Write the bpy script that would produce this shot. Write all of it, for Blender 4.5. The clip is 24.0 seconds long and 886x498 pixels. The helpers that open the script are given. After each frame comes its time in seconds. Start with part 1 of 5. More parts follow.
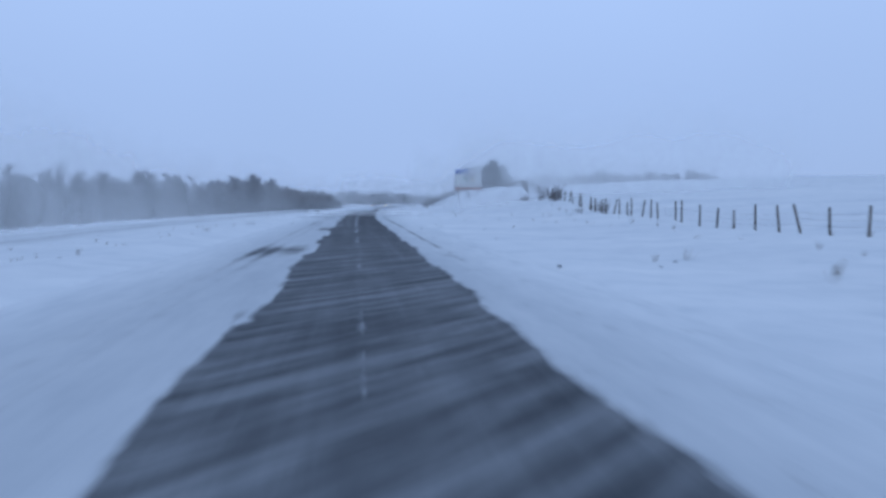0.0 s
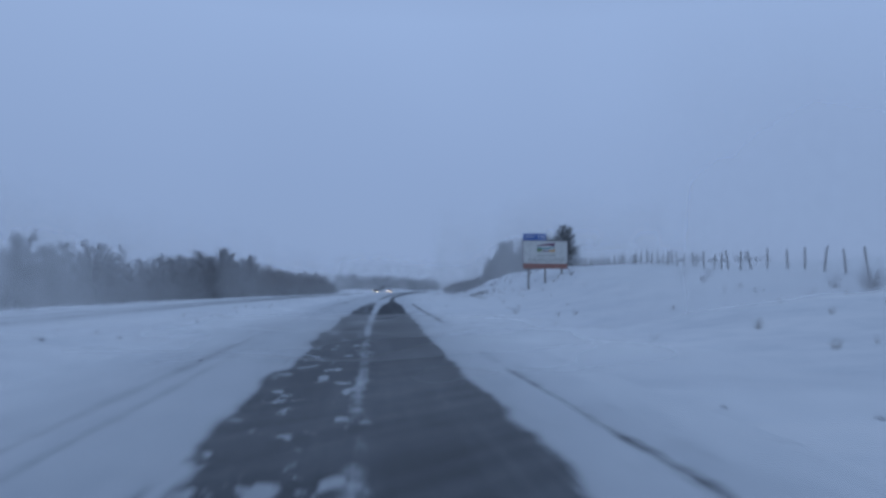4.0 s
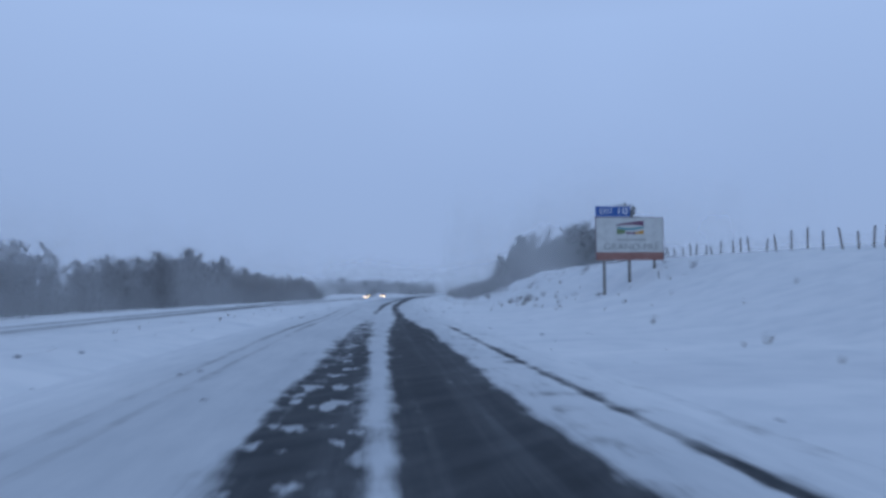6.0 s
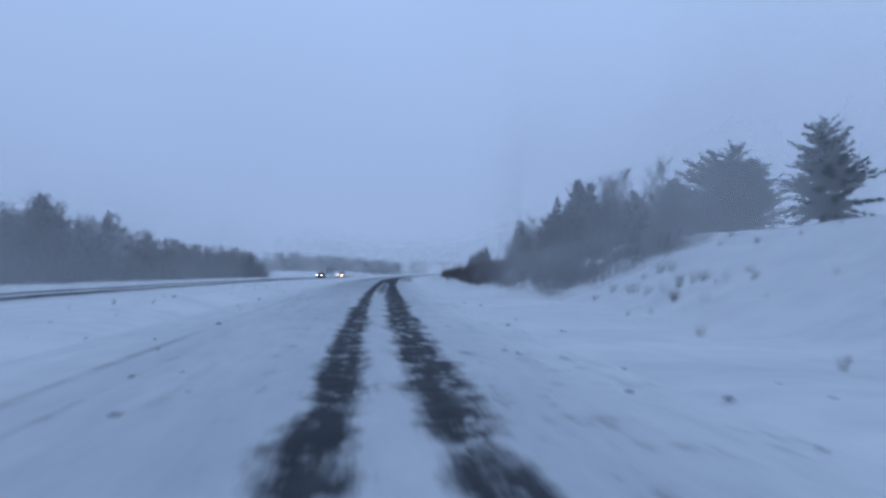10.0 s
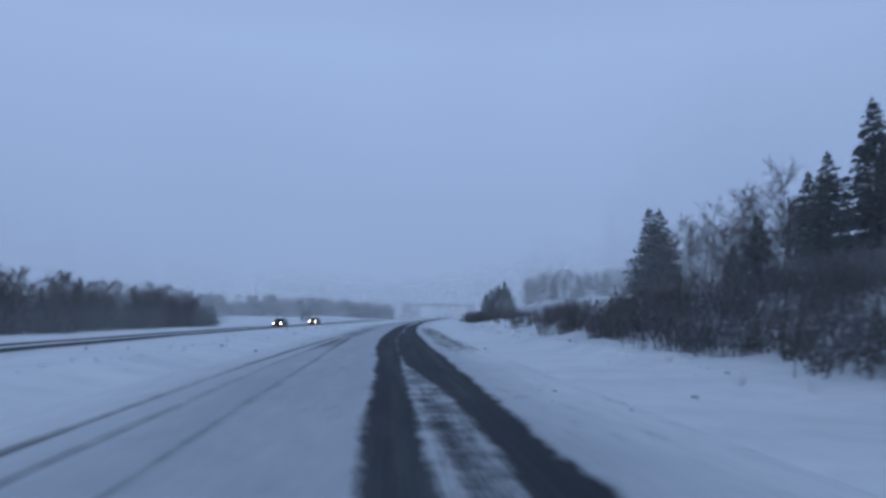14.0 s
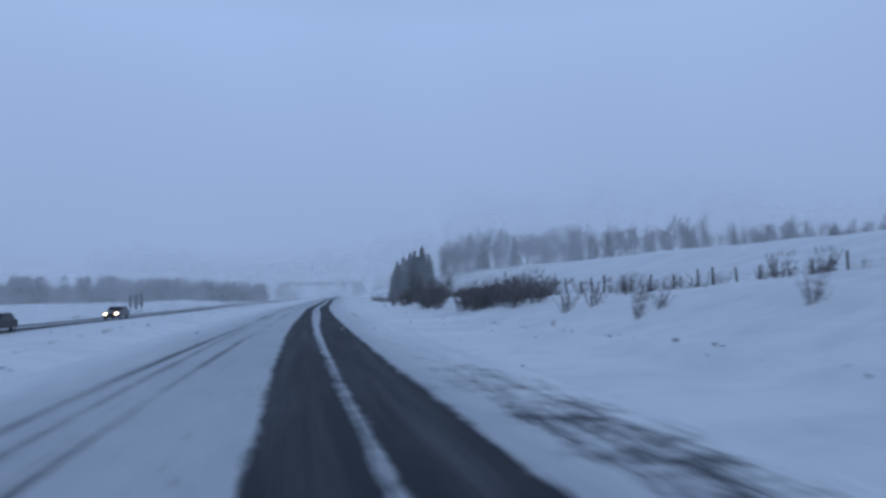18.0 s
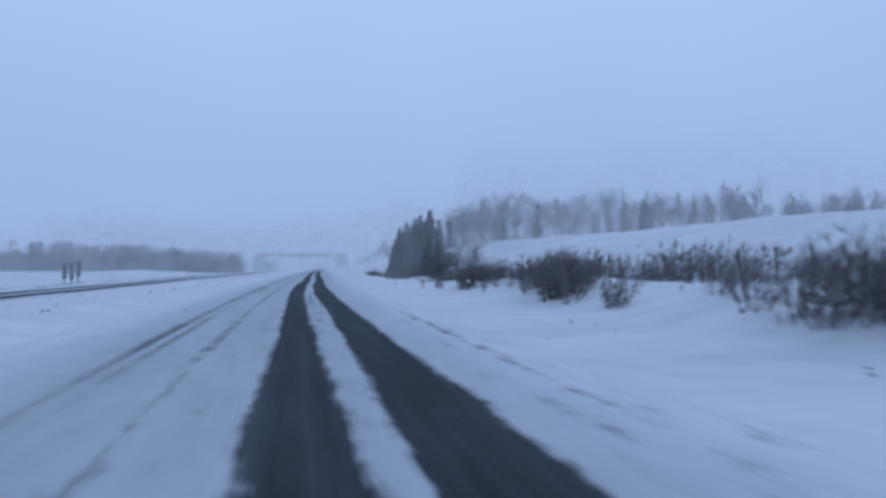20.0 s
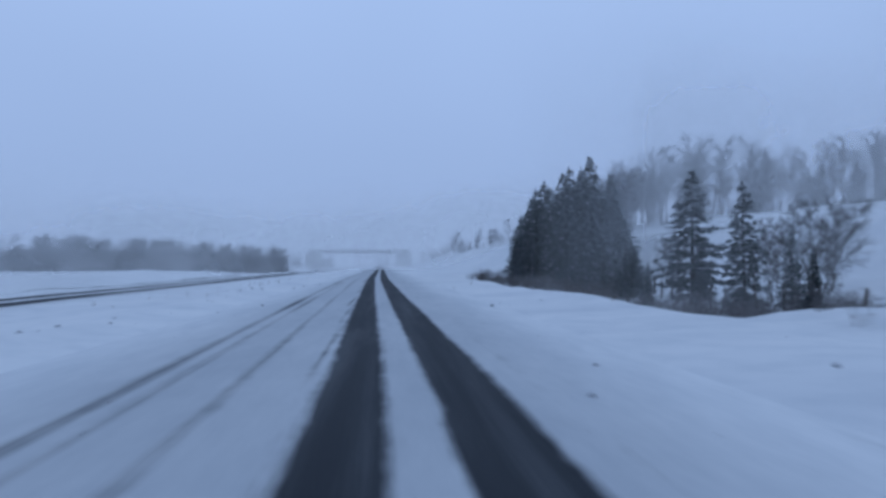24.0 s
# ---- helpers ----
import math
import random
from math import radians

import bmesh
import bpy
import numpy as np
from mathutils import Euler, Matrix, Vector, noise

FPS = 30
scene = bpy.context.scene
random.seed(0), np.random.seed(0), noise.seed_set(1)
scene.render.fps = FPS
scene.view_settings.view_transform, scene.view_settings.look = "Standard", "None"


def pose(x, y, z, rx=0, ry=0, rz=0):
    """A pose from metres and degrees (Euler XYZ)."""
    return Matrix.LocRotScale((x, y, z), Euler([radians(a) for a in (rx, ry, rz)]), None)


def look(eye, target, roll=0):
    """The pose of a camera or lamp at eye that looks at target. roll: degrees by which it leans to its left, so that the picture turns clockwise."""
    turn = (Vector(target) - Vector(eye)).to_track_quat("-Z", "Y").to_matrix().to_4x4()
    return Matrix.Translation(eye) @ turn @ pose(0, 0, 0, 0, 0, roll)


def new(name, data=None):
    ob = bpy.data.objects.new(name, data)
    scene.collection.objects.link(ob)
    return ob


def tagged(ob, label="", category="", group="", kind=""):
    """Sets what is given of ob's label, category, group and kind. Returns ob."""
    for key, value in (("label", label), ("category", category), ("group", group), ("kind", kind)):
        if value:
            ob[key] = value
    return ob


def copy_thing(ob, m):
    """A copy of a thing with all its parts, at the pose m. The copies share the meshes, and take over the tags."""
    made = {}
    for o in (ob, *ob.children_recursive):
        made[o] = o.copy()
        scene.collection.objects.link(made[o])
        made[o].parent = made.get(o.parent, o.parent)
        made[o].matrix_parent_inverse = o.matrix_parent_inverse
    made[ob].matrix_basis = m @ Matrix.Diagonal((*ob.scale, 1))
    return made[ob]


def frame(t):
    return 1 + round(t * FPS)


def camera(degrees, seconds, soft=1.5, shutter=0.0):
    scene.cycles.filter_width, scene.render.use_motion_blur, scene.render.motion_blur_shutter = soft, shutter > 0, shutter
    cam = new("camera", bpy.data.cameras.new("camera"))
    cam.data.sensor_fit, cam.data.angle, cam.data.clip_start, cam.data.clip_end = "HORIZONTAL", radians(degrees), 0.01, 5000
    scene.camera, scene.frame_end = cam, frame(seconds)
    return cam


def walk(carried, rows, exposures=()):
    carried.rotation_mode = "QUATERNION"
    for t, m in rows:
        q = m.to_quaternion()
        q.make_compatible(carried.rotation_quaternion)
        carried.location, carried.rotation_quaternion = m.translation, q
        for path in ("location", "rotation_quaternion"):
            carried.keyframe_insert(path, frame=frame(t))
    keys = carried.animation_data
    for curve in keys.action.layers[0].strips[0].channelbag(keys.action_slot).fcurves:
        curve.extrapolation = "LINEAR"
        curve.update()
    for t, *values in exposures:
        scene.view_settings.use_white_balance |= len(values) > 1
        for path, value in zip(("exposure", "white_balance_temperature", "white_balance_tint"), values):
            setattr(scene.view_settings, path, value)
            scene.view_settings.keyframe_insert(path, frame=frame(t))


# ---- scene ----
cam = camera(64.9, 24.0, soft=3.1, shutter=0.35)
PATH = [
    (0.0, 0.000, 0.000, 1.550, 86.13, 0.50, -7.02),
    (0.5, 0.000, 8.500, 1.550, 87.27, -0.10, -7.72),
    (1.0, 0.000, 17.000, 1.550, 89.81, -1.20, -8.22),
    (1.5, 0.000, 25.500, 1.550, 91.44, -1.80, -8.22),
    (2.0, 0.000, 34.000, 1.550, 93.08, -2.30, -8.52),
    (2.5, 0.000, 42.500, 1.550, 93.81, -1.70, -8.22),
    (3.0, 0.000, 51.000, 1.550, 94.04, -1.60, -7.77),
    (3.5, 0.012, 59.500, 1.550, 93.28, -0.80, -7.22),
    (5.5, 0.544, 93.495, 1.550, 93.08, 0.30, -7.33),
    (6.0, 0.809, 101.991, 1.550, 93.48, 0.30, -7.83),
    (6.5, 1.110, 110.485, 1.550, 93.58, 0.30, -7.83),
    (7.0, 1.449, 118.979, 1.550, 93.38, 2.70, -6.53),
    (7.5, 1.829, 127.470, 1.550, 94.08, 2.90, -5.73),
    (8.0, 2.252, 135.960, 1.550, 92.78, 0.90, -7.33),
    (8.5, 2.722, 144.447, 1.550, 91.69, -0.60, -8.33),
    (9.0, 3.240, 152.931, 1.550, 91.29, -0.90, -10.03),
    (9.5, 3.807, 161.412, 1.550, 91.09, -2.10, -11.23),
    (10.0, 4.422, 169.890, 1.550, 91.89, -1.40, -11.13),
    (10.5, 5.084, 178.364, 1.550, 92.89, -0.60, -11.53),
    (12.5, 8.215, 212.218, 1.550, 94.85, 0.30, -12.66),
    (13.0, 9.118, 220.670, 1.550, 95.03, 0.00, -12.66),
    (13.5, 10.069, 229.117, 1.550, 95.22, -0.50, -12.16),
    (14.0, 11.067, 237.558, 1.550, 95.40, -0.60, -12.06),
    (14.5, 12.114, 245.993, 1.550, 95.38, -0.80, -12.16),
    (15.0, 13.208, 254.423, 1.550, 95.47, -0.10, -12.16),
    (15.5, 14.350, 262.846, 1.550, 95.25, 0.30, -12.26),
    (16.0, 15.539, 271.262, 1.550, 95.04, 0.70, -13.16),
    (16.5, 16.777, 279.671, 1.550, 94.82, 1.00, -16.16),
    (17.0, 18.063, 288.074, 1.550, 94.61, 0.80, -18.76),
    (17.5, 19.401, 296.468, 1.550, 94.29, 1.10, -20.56),
    (19.5, 25.348, 329.942, 1.550, 91.14, 0.00, -24.36),
    (20.0, 26.998, 338.280, 1.550, 91.45, 0.00, -23.76),
    (20.5, 28.712, 346.606, 1.550, 90.77, -0.10, -21.76),
    (21.0, 30.485, 354.919, 1.550, 90.28, 0.50, -19.76),
    (21.5, 32.313, 363.220, 1.550, 91.19, -0.20, -20.26),
    (22.0, 34.191, 371.510, 1.550, 92.11, -0.80, -20.66),
    (22.5, 36.114, 379.789, 1.550, 92.23, -0.50, -20.46),
    (23.0, 38.078, 388.059, 1.550, 92.24, -0.50, -20.36),
    (23.5, 40.073, 396.322, 1.550, 91.56, 0.00, -19.66),
    (24.0, 42.092, 404.579, 1.550, 91.27, 0.20, -19.06),
]
EXPOSURE = ((0, 0.4), (1, 0.13), (2, -0.12), (3, -0.2), (6, 0.1), (7, 0.03), (8, 0.05), (9, 0.15), (10, 0.18), (13, -0.02), (15.5, -0.02), (17, -0.04),
            (20, 0.28), (21, 0.26), (21.5, 0.32), (22, -0.1), (23, 0.0), (24, 0.17))
walk(cam, [(row[0], pose(*row[1:])) for row in PATH], EXPOSURE)

# ---- sky and light: an overcast winter dusk ----
world = bpy.data.worlds.new("world")
scene.world = world
world.use_nodes = True
wt = world.node_tree
wt.nodes.clear()
w_out = wt.nodes.new("ShaderNodeOutputWorld")
w_bg = wt.nodes.new("ShaderNodeBackground")
w_sky = wt.nodes.new("ShaderNodeTexSky")
w_sky.sky_type, w_sky.sun_disc = "NISHITA", False
w_sky.sun_elevation, w_sky.sun_rotation = radians(35), radians(200)
w_scale = wt.nodes.new("ShaderNodeVectorMath")
w_scale.operation = "SCALE"
w_scale.inputs["Scale"].default_value = 0.012
w_co = wt.nodes.new("ShaderNodeTexCoord")
w_sep = wt.nodes.new("ShaderNodeSeparateXYZ")
w_ramp = wt.nodes.new("ShaderNodeValToRGB")
w_ramp.color_ramp.elements.new(0.5)
w_ramp.color_ramp.elements.new(0.6)
for k, (p, c) in enumerate(((0.0, (0.308, 0.436, 0.715, 1)), (0.16, (0.335, 0.476, 0.785, 1)), (0.36, (0.382, 0.541, 0.88, 1)), (1.0, (0.16, 0.225, 0.37, 1)))):
    w_ramp.color_ramp.elements[k].position, w_ramp.color_ramp.elements[k].color = p, c
w_noise = wt.nodes.new("ShaderNodeTexNoise")
w_noise.inputs["Scale"].default_value = 1.6
w_mul = wt.nodes.new("ShaderNodeMixRGB")
w_mul.blend_type = "MULTIPLY"
w_mul.inputs[0].default_value = 0.16
w_mix = wt.nodes.new("ShaderNodeMixRGB")
w_mix.inputs[0].default_value = 0.9
L = wt.links.new
L(w_co.outputs["Generated"], w_sep.inputs[0])
L(w_co.outputs["Generated"], w_noise.inputs["Vector"])
L(w_sep.outputs["Z"], w_ramp.inputs[0])
L(w_ramp.outputs[0], w_mul.inputs[1])
L(w_noise.outputs["Fac"], w_mul.inputs[2])
L(w_sky.outputs[0], w_scale.inputs[0])
L(w_scale.outputs[0], w_mix.inputs[1])
L(w_mul.outputs[0], w_mix.inputs[2])
L(w_mix.outputs[0], w_bg.inputs[0])
w_bg.inputs[1].default_value = 1.0
L(w_bg.outputs[0], w_out.inputs[0])
sun_data = bpy.data.lights.new("sun", "SUN")
sun_data.energy, sun_data.angle, sun_data.color = 0.4, radians(60), (0.55, 0.75, 1.0)
sun = new("sun", sun_data)
sun.matrix_world = look((30, -20, 60), (0, 20, 0))

# ---- materials ----


def material(name, rough=0.8, metal=0.0):
    m = bpy.data.materials.new(name)
    m.use_nodes = True
    b = m.node_tree.nodes["Principled BSDF"]
    b.inputs["Roughness"].default_value = rough
    b.inputs["Metallic"].default_value = metal
    return m, m.node_tree, b


def noise_node(nt, scale, detail=4.0, vector=None, rough=0.55):
    n = nt.nodes.new("ShaderNodeTexNoise")
    n.inputs["Scale"].default_value, n.inputs["Detail"].default_value, n.inputs["Roughness"].default_value = scale, detail, rough
    if vector is not None:
        nt.links.new(vector, n.inputs["Vector"])
    return n


def ramp_node(nt, source, stops):
    r = nt.nodes.new("ShaderNodeValToRGB")
    el = r.color_ramp.elements
    while len(el) < len(stops):
        el.new(0.5)
    for e, (p, c) in zip(el, stops):
        e.position, e.color = p, (*c, 1) if len(c) == 3 else c
    nt.links.new(source, r.inputs[0])
    return r


def bump_node(nt, height, bsdf, strength=0.3, distance=0.02):
    b = nt.nodes.new("ShaderNodeBump")
    b.inputs["Strength"].default_value, b.inputs["Distance"].default_value = strength, distance
    nt.links.new(height, b.inputs["Height"])
    nt.links.new(b.outputs[0], bsdf.inputs["Normal"])
    return b


def grained(name, dark, light, scale, rough=0.8, metal=0.0, bump=0.3, fine=6.0, vary=0.0):
    """Two scales of noise between two colours, with a fine relief and a little variation from thing to thing."""
    m, nt, b = material(name, rough, metal)
    co = nt.nodes.new("ShaderNodeTexCoord").outputs["Object"]
    big, small = noise_node(nt, scale, 3, co), noise_node(nt, scale * fine, 5, co)
    add = nt.nodes.new("ShaderNodeMath")
    add.operation = "MULTIPLY_ADD"
    nt.links.new(small.outputs["Fac"], add.inputs[0])
    add.inputs[1].default_value = 0.45
    nt.links.new(big.outputs["Fac"], add.inputs[2])
    r = ramp_node(nt, add.outputs[0], [(0.5, dark), (0.95, light)])
    col = r.outputs[0]
    if vary:
        info = nt.nodes.new("ShaderNodeObjectInfo")
        hsv = nt.nodes.new("ShaderNodeHueSaturation")
        mr = nt.nodes.new("ShaderNodeMapRange")
        mr.inputs["To Min"].default_value, mr.inputs["To Max"].default_value = 1 - vary, 1 + vary
        nt.links.new(info.outputs["Random"], mr.inputs["Value"])
        nt.links.new(mr.outputs[0], hsv.inputs["Value"])
        nt.links.new(col, hsv.inputs["Color"])
        col = hsv.outputs[0]
    nt.links.new(col, b.inputs["Base Color"])
    if bump:
        bump_node(nt, small.outputs["Fac"], b, bump)
    return m


def island_grained(name, stops, rough=0.85, through_light=0.0):
    """A colour for every loose piece of the mesh; thin sprays of needles let some light through."""
    m, nt, b = material(name, rough)
    geo = nt.nodes.new("ShaderNodeNewGeometry")
    r = ramp_node(nt, geo.outputs["Random Per Island"], stops)
    nt.links.new(r.outputs[0], b.inputs["Base Color"])
    if through_light:
        thin, mix = nt.nodes.new("ShaderNodeBsdfTranslucent"), nt.nodes.new("ShaderNodeMixShader")
        mix.inputs[0].default_value = through_light
        nt.links.new(r.outputs[0], thin.inputs["Color"])
        nt.links.new(b.outputs[0], mix.inputs[1])
        nt.links.new(thin.outputs[0], mix.inputs[2])
        nt.links.new(mix.outputs[0], nt.nodes["Material Output"].inputs["Surface"])
    return m


def snow_material():
    m, nt, b = material("snow", 0.65)
    co = nt.nodes.new("ShaderNodeTexCoord").outputs["Object"]
    # Stretched noise puts the shade of drifted slopes into the snow's tone.
    wind = nt.nodes.new("ShaderNodeMapping")
    wind.inputs["Rotation"].default_value = (0, 0, radians(28))
    wind.inputs["Scale"].default_value = (0.05, 0.26, 0.26)
    nt.links.new(co, wind.inputs["Vector"])
    big, mid, small = noise_node(nt, 1.0, 5, wind.outputs[0], 0.6), noise_node(nt, 0.9, 5, co), noise_node(nt, 14, 4, co)
    r = ramp_node(nt, big.outputs["Fac"], [(0.30, (0.735, 0.765, 0.80)), (0.50, (0.815, 0.84, 0.865)), (0.68, (0.88, 0.895, 0.91))])
    r2 = ramp_node(nt, mid.outputs["Fac"], [(0.25, (0.88, 0.90, 0.915)), (0.55, (1, 1, 1))])
    mul = nt.nodes.new("ShaderNodeMixRGB")
    mul.blend_type, mul.inputs[0].default_value = "MULTIPLY", 1.0
    nt.links.new(r.outputs[0], mul.inputs[1])
    nt.links.new(r2.outputs[0], mul.inputs[2])
    nt.links.new(mul.outputs[0], b.inputs["Base Color"])
    add = nt.nodes.new("ShaderNodeMath")
    add.operation = "MULTIPLY_ADD"
    nt.links.new(small.outputs["Fac"], add.inputs[0])
    add.inputs[1].default_value = 0.15
    nt.links.new(mid.outputs["Fac"], add.inputs[2])
    bump_node(nt, add.outputs[0], b, 0.5, 0.12)
    return m


def road_material():
    """Asphalt under packed and drifting snow: the mesh carries how much snow lies where, the noise breaks up its rim."""
    m, nt, b = material("snowy_asphalt", 0.6)
    tc = nt.nodes.new("ShaderNodeTexCoord").outputs["UV"]

    def attr(name):
        a = nt.nodes.new("ShaderNodeAttribute")
        a.attribute_name = name
        return a.outputs["Fac"]

    def math_node(op, a, c):
        n = nt.nodes.new("ShaderNodeMath")
        n.operation = op
        for k, v in enumerate((a, c)):
            if isinstance(v, float):
                n.inputs[k].default_value = v
            else:
                nt.links.new(v, n.inputs[k])
        return n.outputs[0]

    def step(v, a, c, lo=0.0, hi=1.0):
        n = nt.nodes.new("ShaderNodeMapRange")
        n.interpolation_type = "SMOOTHSTEP"
        nt.links.new(v, n.inputs["Value"])
        for key, x in (("From Min", a), ("From Max", c), ("To Min", lo), ("To Max", hi)):
            n.inputs[key].default_value = x
        return n.outputs[0]

    stretch = nt.nodes.new("ShaderNodeMapping")
    stretch.inputs["Scale"].default_value = (1.0, 0.22, 1.0)
    nt.links.new(tc, stretch.inputs["Vector"])
    slant = nt.nodes.new("ShaderNodeMapping")
    slant.vector_type = "TEXTURE"
    slant.inputs["Rotation"].default_value = (0, 0, radians(43))
    slant.inputs["Scale"].default_value = (3.8, 0.42, 1.0)
    nt.links.new(tc, slant.inputs["Vector"])
    along = noise_node(nt, 2.6, 6, stretch.outputs[0], 0.65)
    lane = nt.nodes.new("ShaderNodeMapping")
    lane.inputs["Scale"].default_value = (1.5, 0.05, 1.0)
    nt.links.new(tc, lane.inputs["Vector"])
    lines = noise_node(nt, 1.3, 5, lane.outputs[0], 0.6)
    blot = nt.nodes.new("ShaderNodeMapping")
    blot.inputs["Scale"].default_value = (0.55, 0.10, 1.0)
    nt.links.new(tc, blot.inputs["Vector"])
    broad = noise_node(nt, 1.0, 6, blot.outputs[0], 0.66)
    patch = noise_node(nt, 1.1, 6, tc, 0.72)
    flat = nt.nodes.new("ShaderNodeMapping")
    flat.inputs["Scale"].default_value = (1.0, 0.5, 1.0)
    nt.links.new(tc, flat.inputs["Vector"])
    chip = noise_node(nt, 2.3, 4, flat.outputs[0], 0.5)
    drift = noise_node(nt, 1.0, 5, slant.outputs[0], 0.62)
    grit = noise_node(nt, 60, 3, tc)
    crumble = attr("crumble")
    v = math_node("ADD", attr("cover"), math_node("MULTIPLY", step(along.outputs["Fac"], 0.2, 0.8, -0.26, 0.26), crumble))
    v = math_node("ADD", v, math_node("MULTIPLY", step(patch.outputs["Fac"], 0.25, 0.75, -0.28, 0.28), crumble))
    v = math_node("ADD", v, step(lines.outputs["Fac"], 0.25, 0.75, -0.12, 0.12))
    packed = step(v, 0.16, 0.92, 0.0, 1.0)
    packed = math_node("MAXIMUM", packed, math_node("MULTIPLY", step(chip.outputs["Fac"], 0.57, 0.63, 0.0, 0.8), attr("chips")))
    film = math_node("MULTIPLY", step(drift.outputs["Fac"], 0.32, 0.78, 0.12, 0.9), attr("drift"))
    film = math_node("ADD", film, math_node("ADD", step(lines.outputs["Fac"], 0.42, 0.78, 0.0, 0.10), step(broad.outputs["Fac"], 0.5, 0.8, 0.0, 0.07)))
    mask = math_node("MAXIMUM", packed, film)
    asphalt = ramp_node(nt, grit.outputs["Fac"], [(0.3, (0.022, 0.0255, 0.032)), (0.7, (0.042, 0.047, 0.056))])
    snow = ramp_node(nt, along.outputs["Fac"], [(0.25, (0.74, 0.77, 0.80)), (0.65, (0.845, 0.865, 0.885))])
    worn = ramp_node(nt, broad.outputs["Fac"], [(0.32, (0.87, 0.885, 0.90)), (0.62, (1, 1, 1))])
    dirty = nt.nodes.new("ShaderNodeMixRGB")
    dirty.blend_type, dirty.inputs[0].default_value = "MULTIPLY", 1.0
    nt.links.new(snow.outputs[0], dirty.inputs[1])
    nt.links.new(worn.outputs[0], dirty.inputs[2])
    driven = nt.nodes.new("ShaderNodeMixRGB")
    driven.blend_type = "MULTIPLY"
    driven.inputs[2].default_value = (0.68, 0.695, 0.715, 1)
    nt.links.new(attr("traffic"), driven.inputs[0])
    nt.links.new(dirty.outputs[0], driven.inputs[1])
    mix = nt.nodes.new("ShaderNodeMixRGB")
    nt.links.new(mask, mix.inputs[0])
    nt.links.new(asphalt.outputs[0], mix.inputs[1])
    nt.links.new(driven.outputs[0], mix.inputs[2])
    nt.links.new(mix.outputs[0], b.inputs["Base Color"])
    nt.links.new(step(mask, 0.0, 0.6, 0.65, 0.85), b.inputs["Roughness"])
    b.inputs["Specular IOR Level"].default_value = 0.07
    bump_node(nt, math_node("ADD", mask, math_node("MULTIPLY", grit.outputs["Fac"], 0.12)), b, 0.5, 0.03)
    return m


SNOW = snow_material()
ROAD = road_material()
# Spruce green raised to carry haze; only the palest pieces are snow.
NEEDLES = island_grained("conifer_needles", [(0.0, (0.10, 0.117, 0.118)), (0.6, (0.125, 0.143, 0.145)), (0.95, (0.15, 0.168, 0.172)), (0.98, (0.26, 0.28, 0.3)), (1.0, (0.4, 0.43, 0.45))], 0.85, 0.5)
# Pine needles hold no snow; their tone is paled to carry haze.
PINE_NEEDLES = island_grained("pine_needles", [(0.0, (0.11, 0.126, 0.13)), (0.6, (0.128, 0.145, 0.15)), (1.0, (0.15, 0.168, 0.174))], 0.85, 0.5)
BARK = grained("grey_bark", (0.035, 0.030, 0.028), (0.11, 0.10, 0.095), 3.0, 0.9)
TWIGS = island_grained("bare_twigs", [(0.0, (0.05, 0.042, 0.040)), (0.8, (0.10, 0.085, 0.08)), (1.0, (0.16, 0.15, 0.15))])
# Twigs, bark and needles of the far trees, with haze put into the colour.
HAZED_TWIGS = island_grained("hazed_twigs", [(0.0, (0.09, 0.09, 0.096)), (0.6, (0.14, 0.14, 0.148)), (1.0, (0.22, 0.225, 0.24))])
HAZED_BARK = grained("hazed_bark", (0.09, 0.088, 0.09), (0.26, 0.26, 0.27), 2.0, 0.9)
HAZED_NEEDLES = island_grained("hazed_needles", [(0.0, (0.10, 0.112, 0.118)), (0.6, (0.135, 0.15, 0.156)), (1.0, (0.19, 0.205, 0.215))], 0.85, 0.5)
# Palest pieces are lying snow; the green under them is lifted for haze.
SNOWY_HAZED_NEEDLES = island_grained("snowy_hazed_needles", [(0.0, (0.13, 0.148, 0.154)), (0.5, (0.165, 0.185, 0.192)), (0.88, (0.21, 0.23, 0.24)), (0.91, (0.4, 0.43, 0.45)), (1.0, (0.68, 0.7, 0.72))], 0.85, 0.5)
# Paler again: more haze in the twig colour for hill and distance.
DEEP_HAZE_TWIGS = island_grained("deep_haze_twigs", [(0.0, (0.17, 0.172, 0.182)), (0.6, (0.215, 0.217, 0.228)), (1.0, (0.29, 0.295, 0.31))], 0.85, 0.3)
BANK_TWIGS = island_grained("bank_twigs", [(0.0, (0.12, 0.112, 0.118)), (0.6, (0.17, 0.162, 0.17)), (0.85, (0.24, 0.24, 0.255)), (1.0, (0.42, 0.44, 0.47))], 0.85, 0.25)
# Needles of the distant woods, haze put into the colour.
DEEP_HAZE_NEEDLES = island_grained("deep_haze_needles", [(0.0, (0.16, 0.172, 0.182)), (0.6, (0.2, 0.213, 0.224)), (1.0, (0.27, 0.285, 0.3))], 0.85, 0.35)
# Brush browns are lifted to carry haze; the palest pieces are snow.
BRUSH = island_grained("brown_brush", [(0.0, (0.135, 0.122, 0.122)), (0.6, (0.185, 0.166, 0.164)), (0.9, (0.23, 0.212, 0.21)), (0.97, (0.24, 0.245, 0.26)), (1.0, (0.4, 0.42, 0.45))], 0.85, 0.2)
STRAW = island_grained("dead_grass", [(0.0, (0.14, 0.12, 0.10)), (1.0, (0.30, 0.27, 0.23))], 0.85, 0.3)
POSTWOOD = grained("weathered_post_wood", (0.06, 0.052, 0.046), (0.2, 0.18, 0.165), 5.0, 0.9, vary=0.35)
WIRE = grained("fence_wire", (0.1, 0.1, 0.1), (0.2, 0.2, 0.2), 20.0, 0.6, 0.7, 0.0)
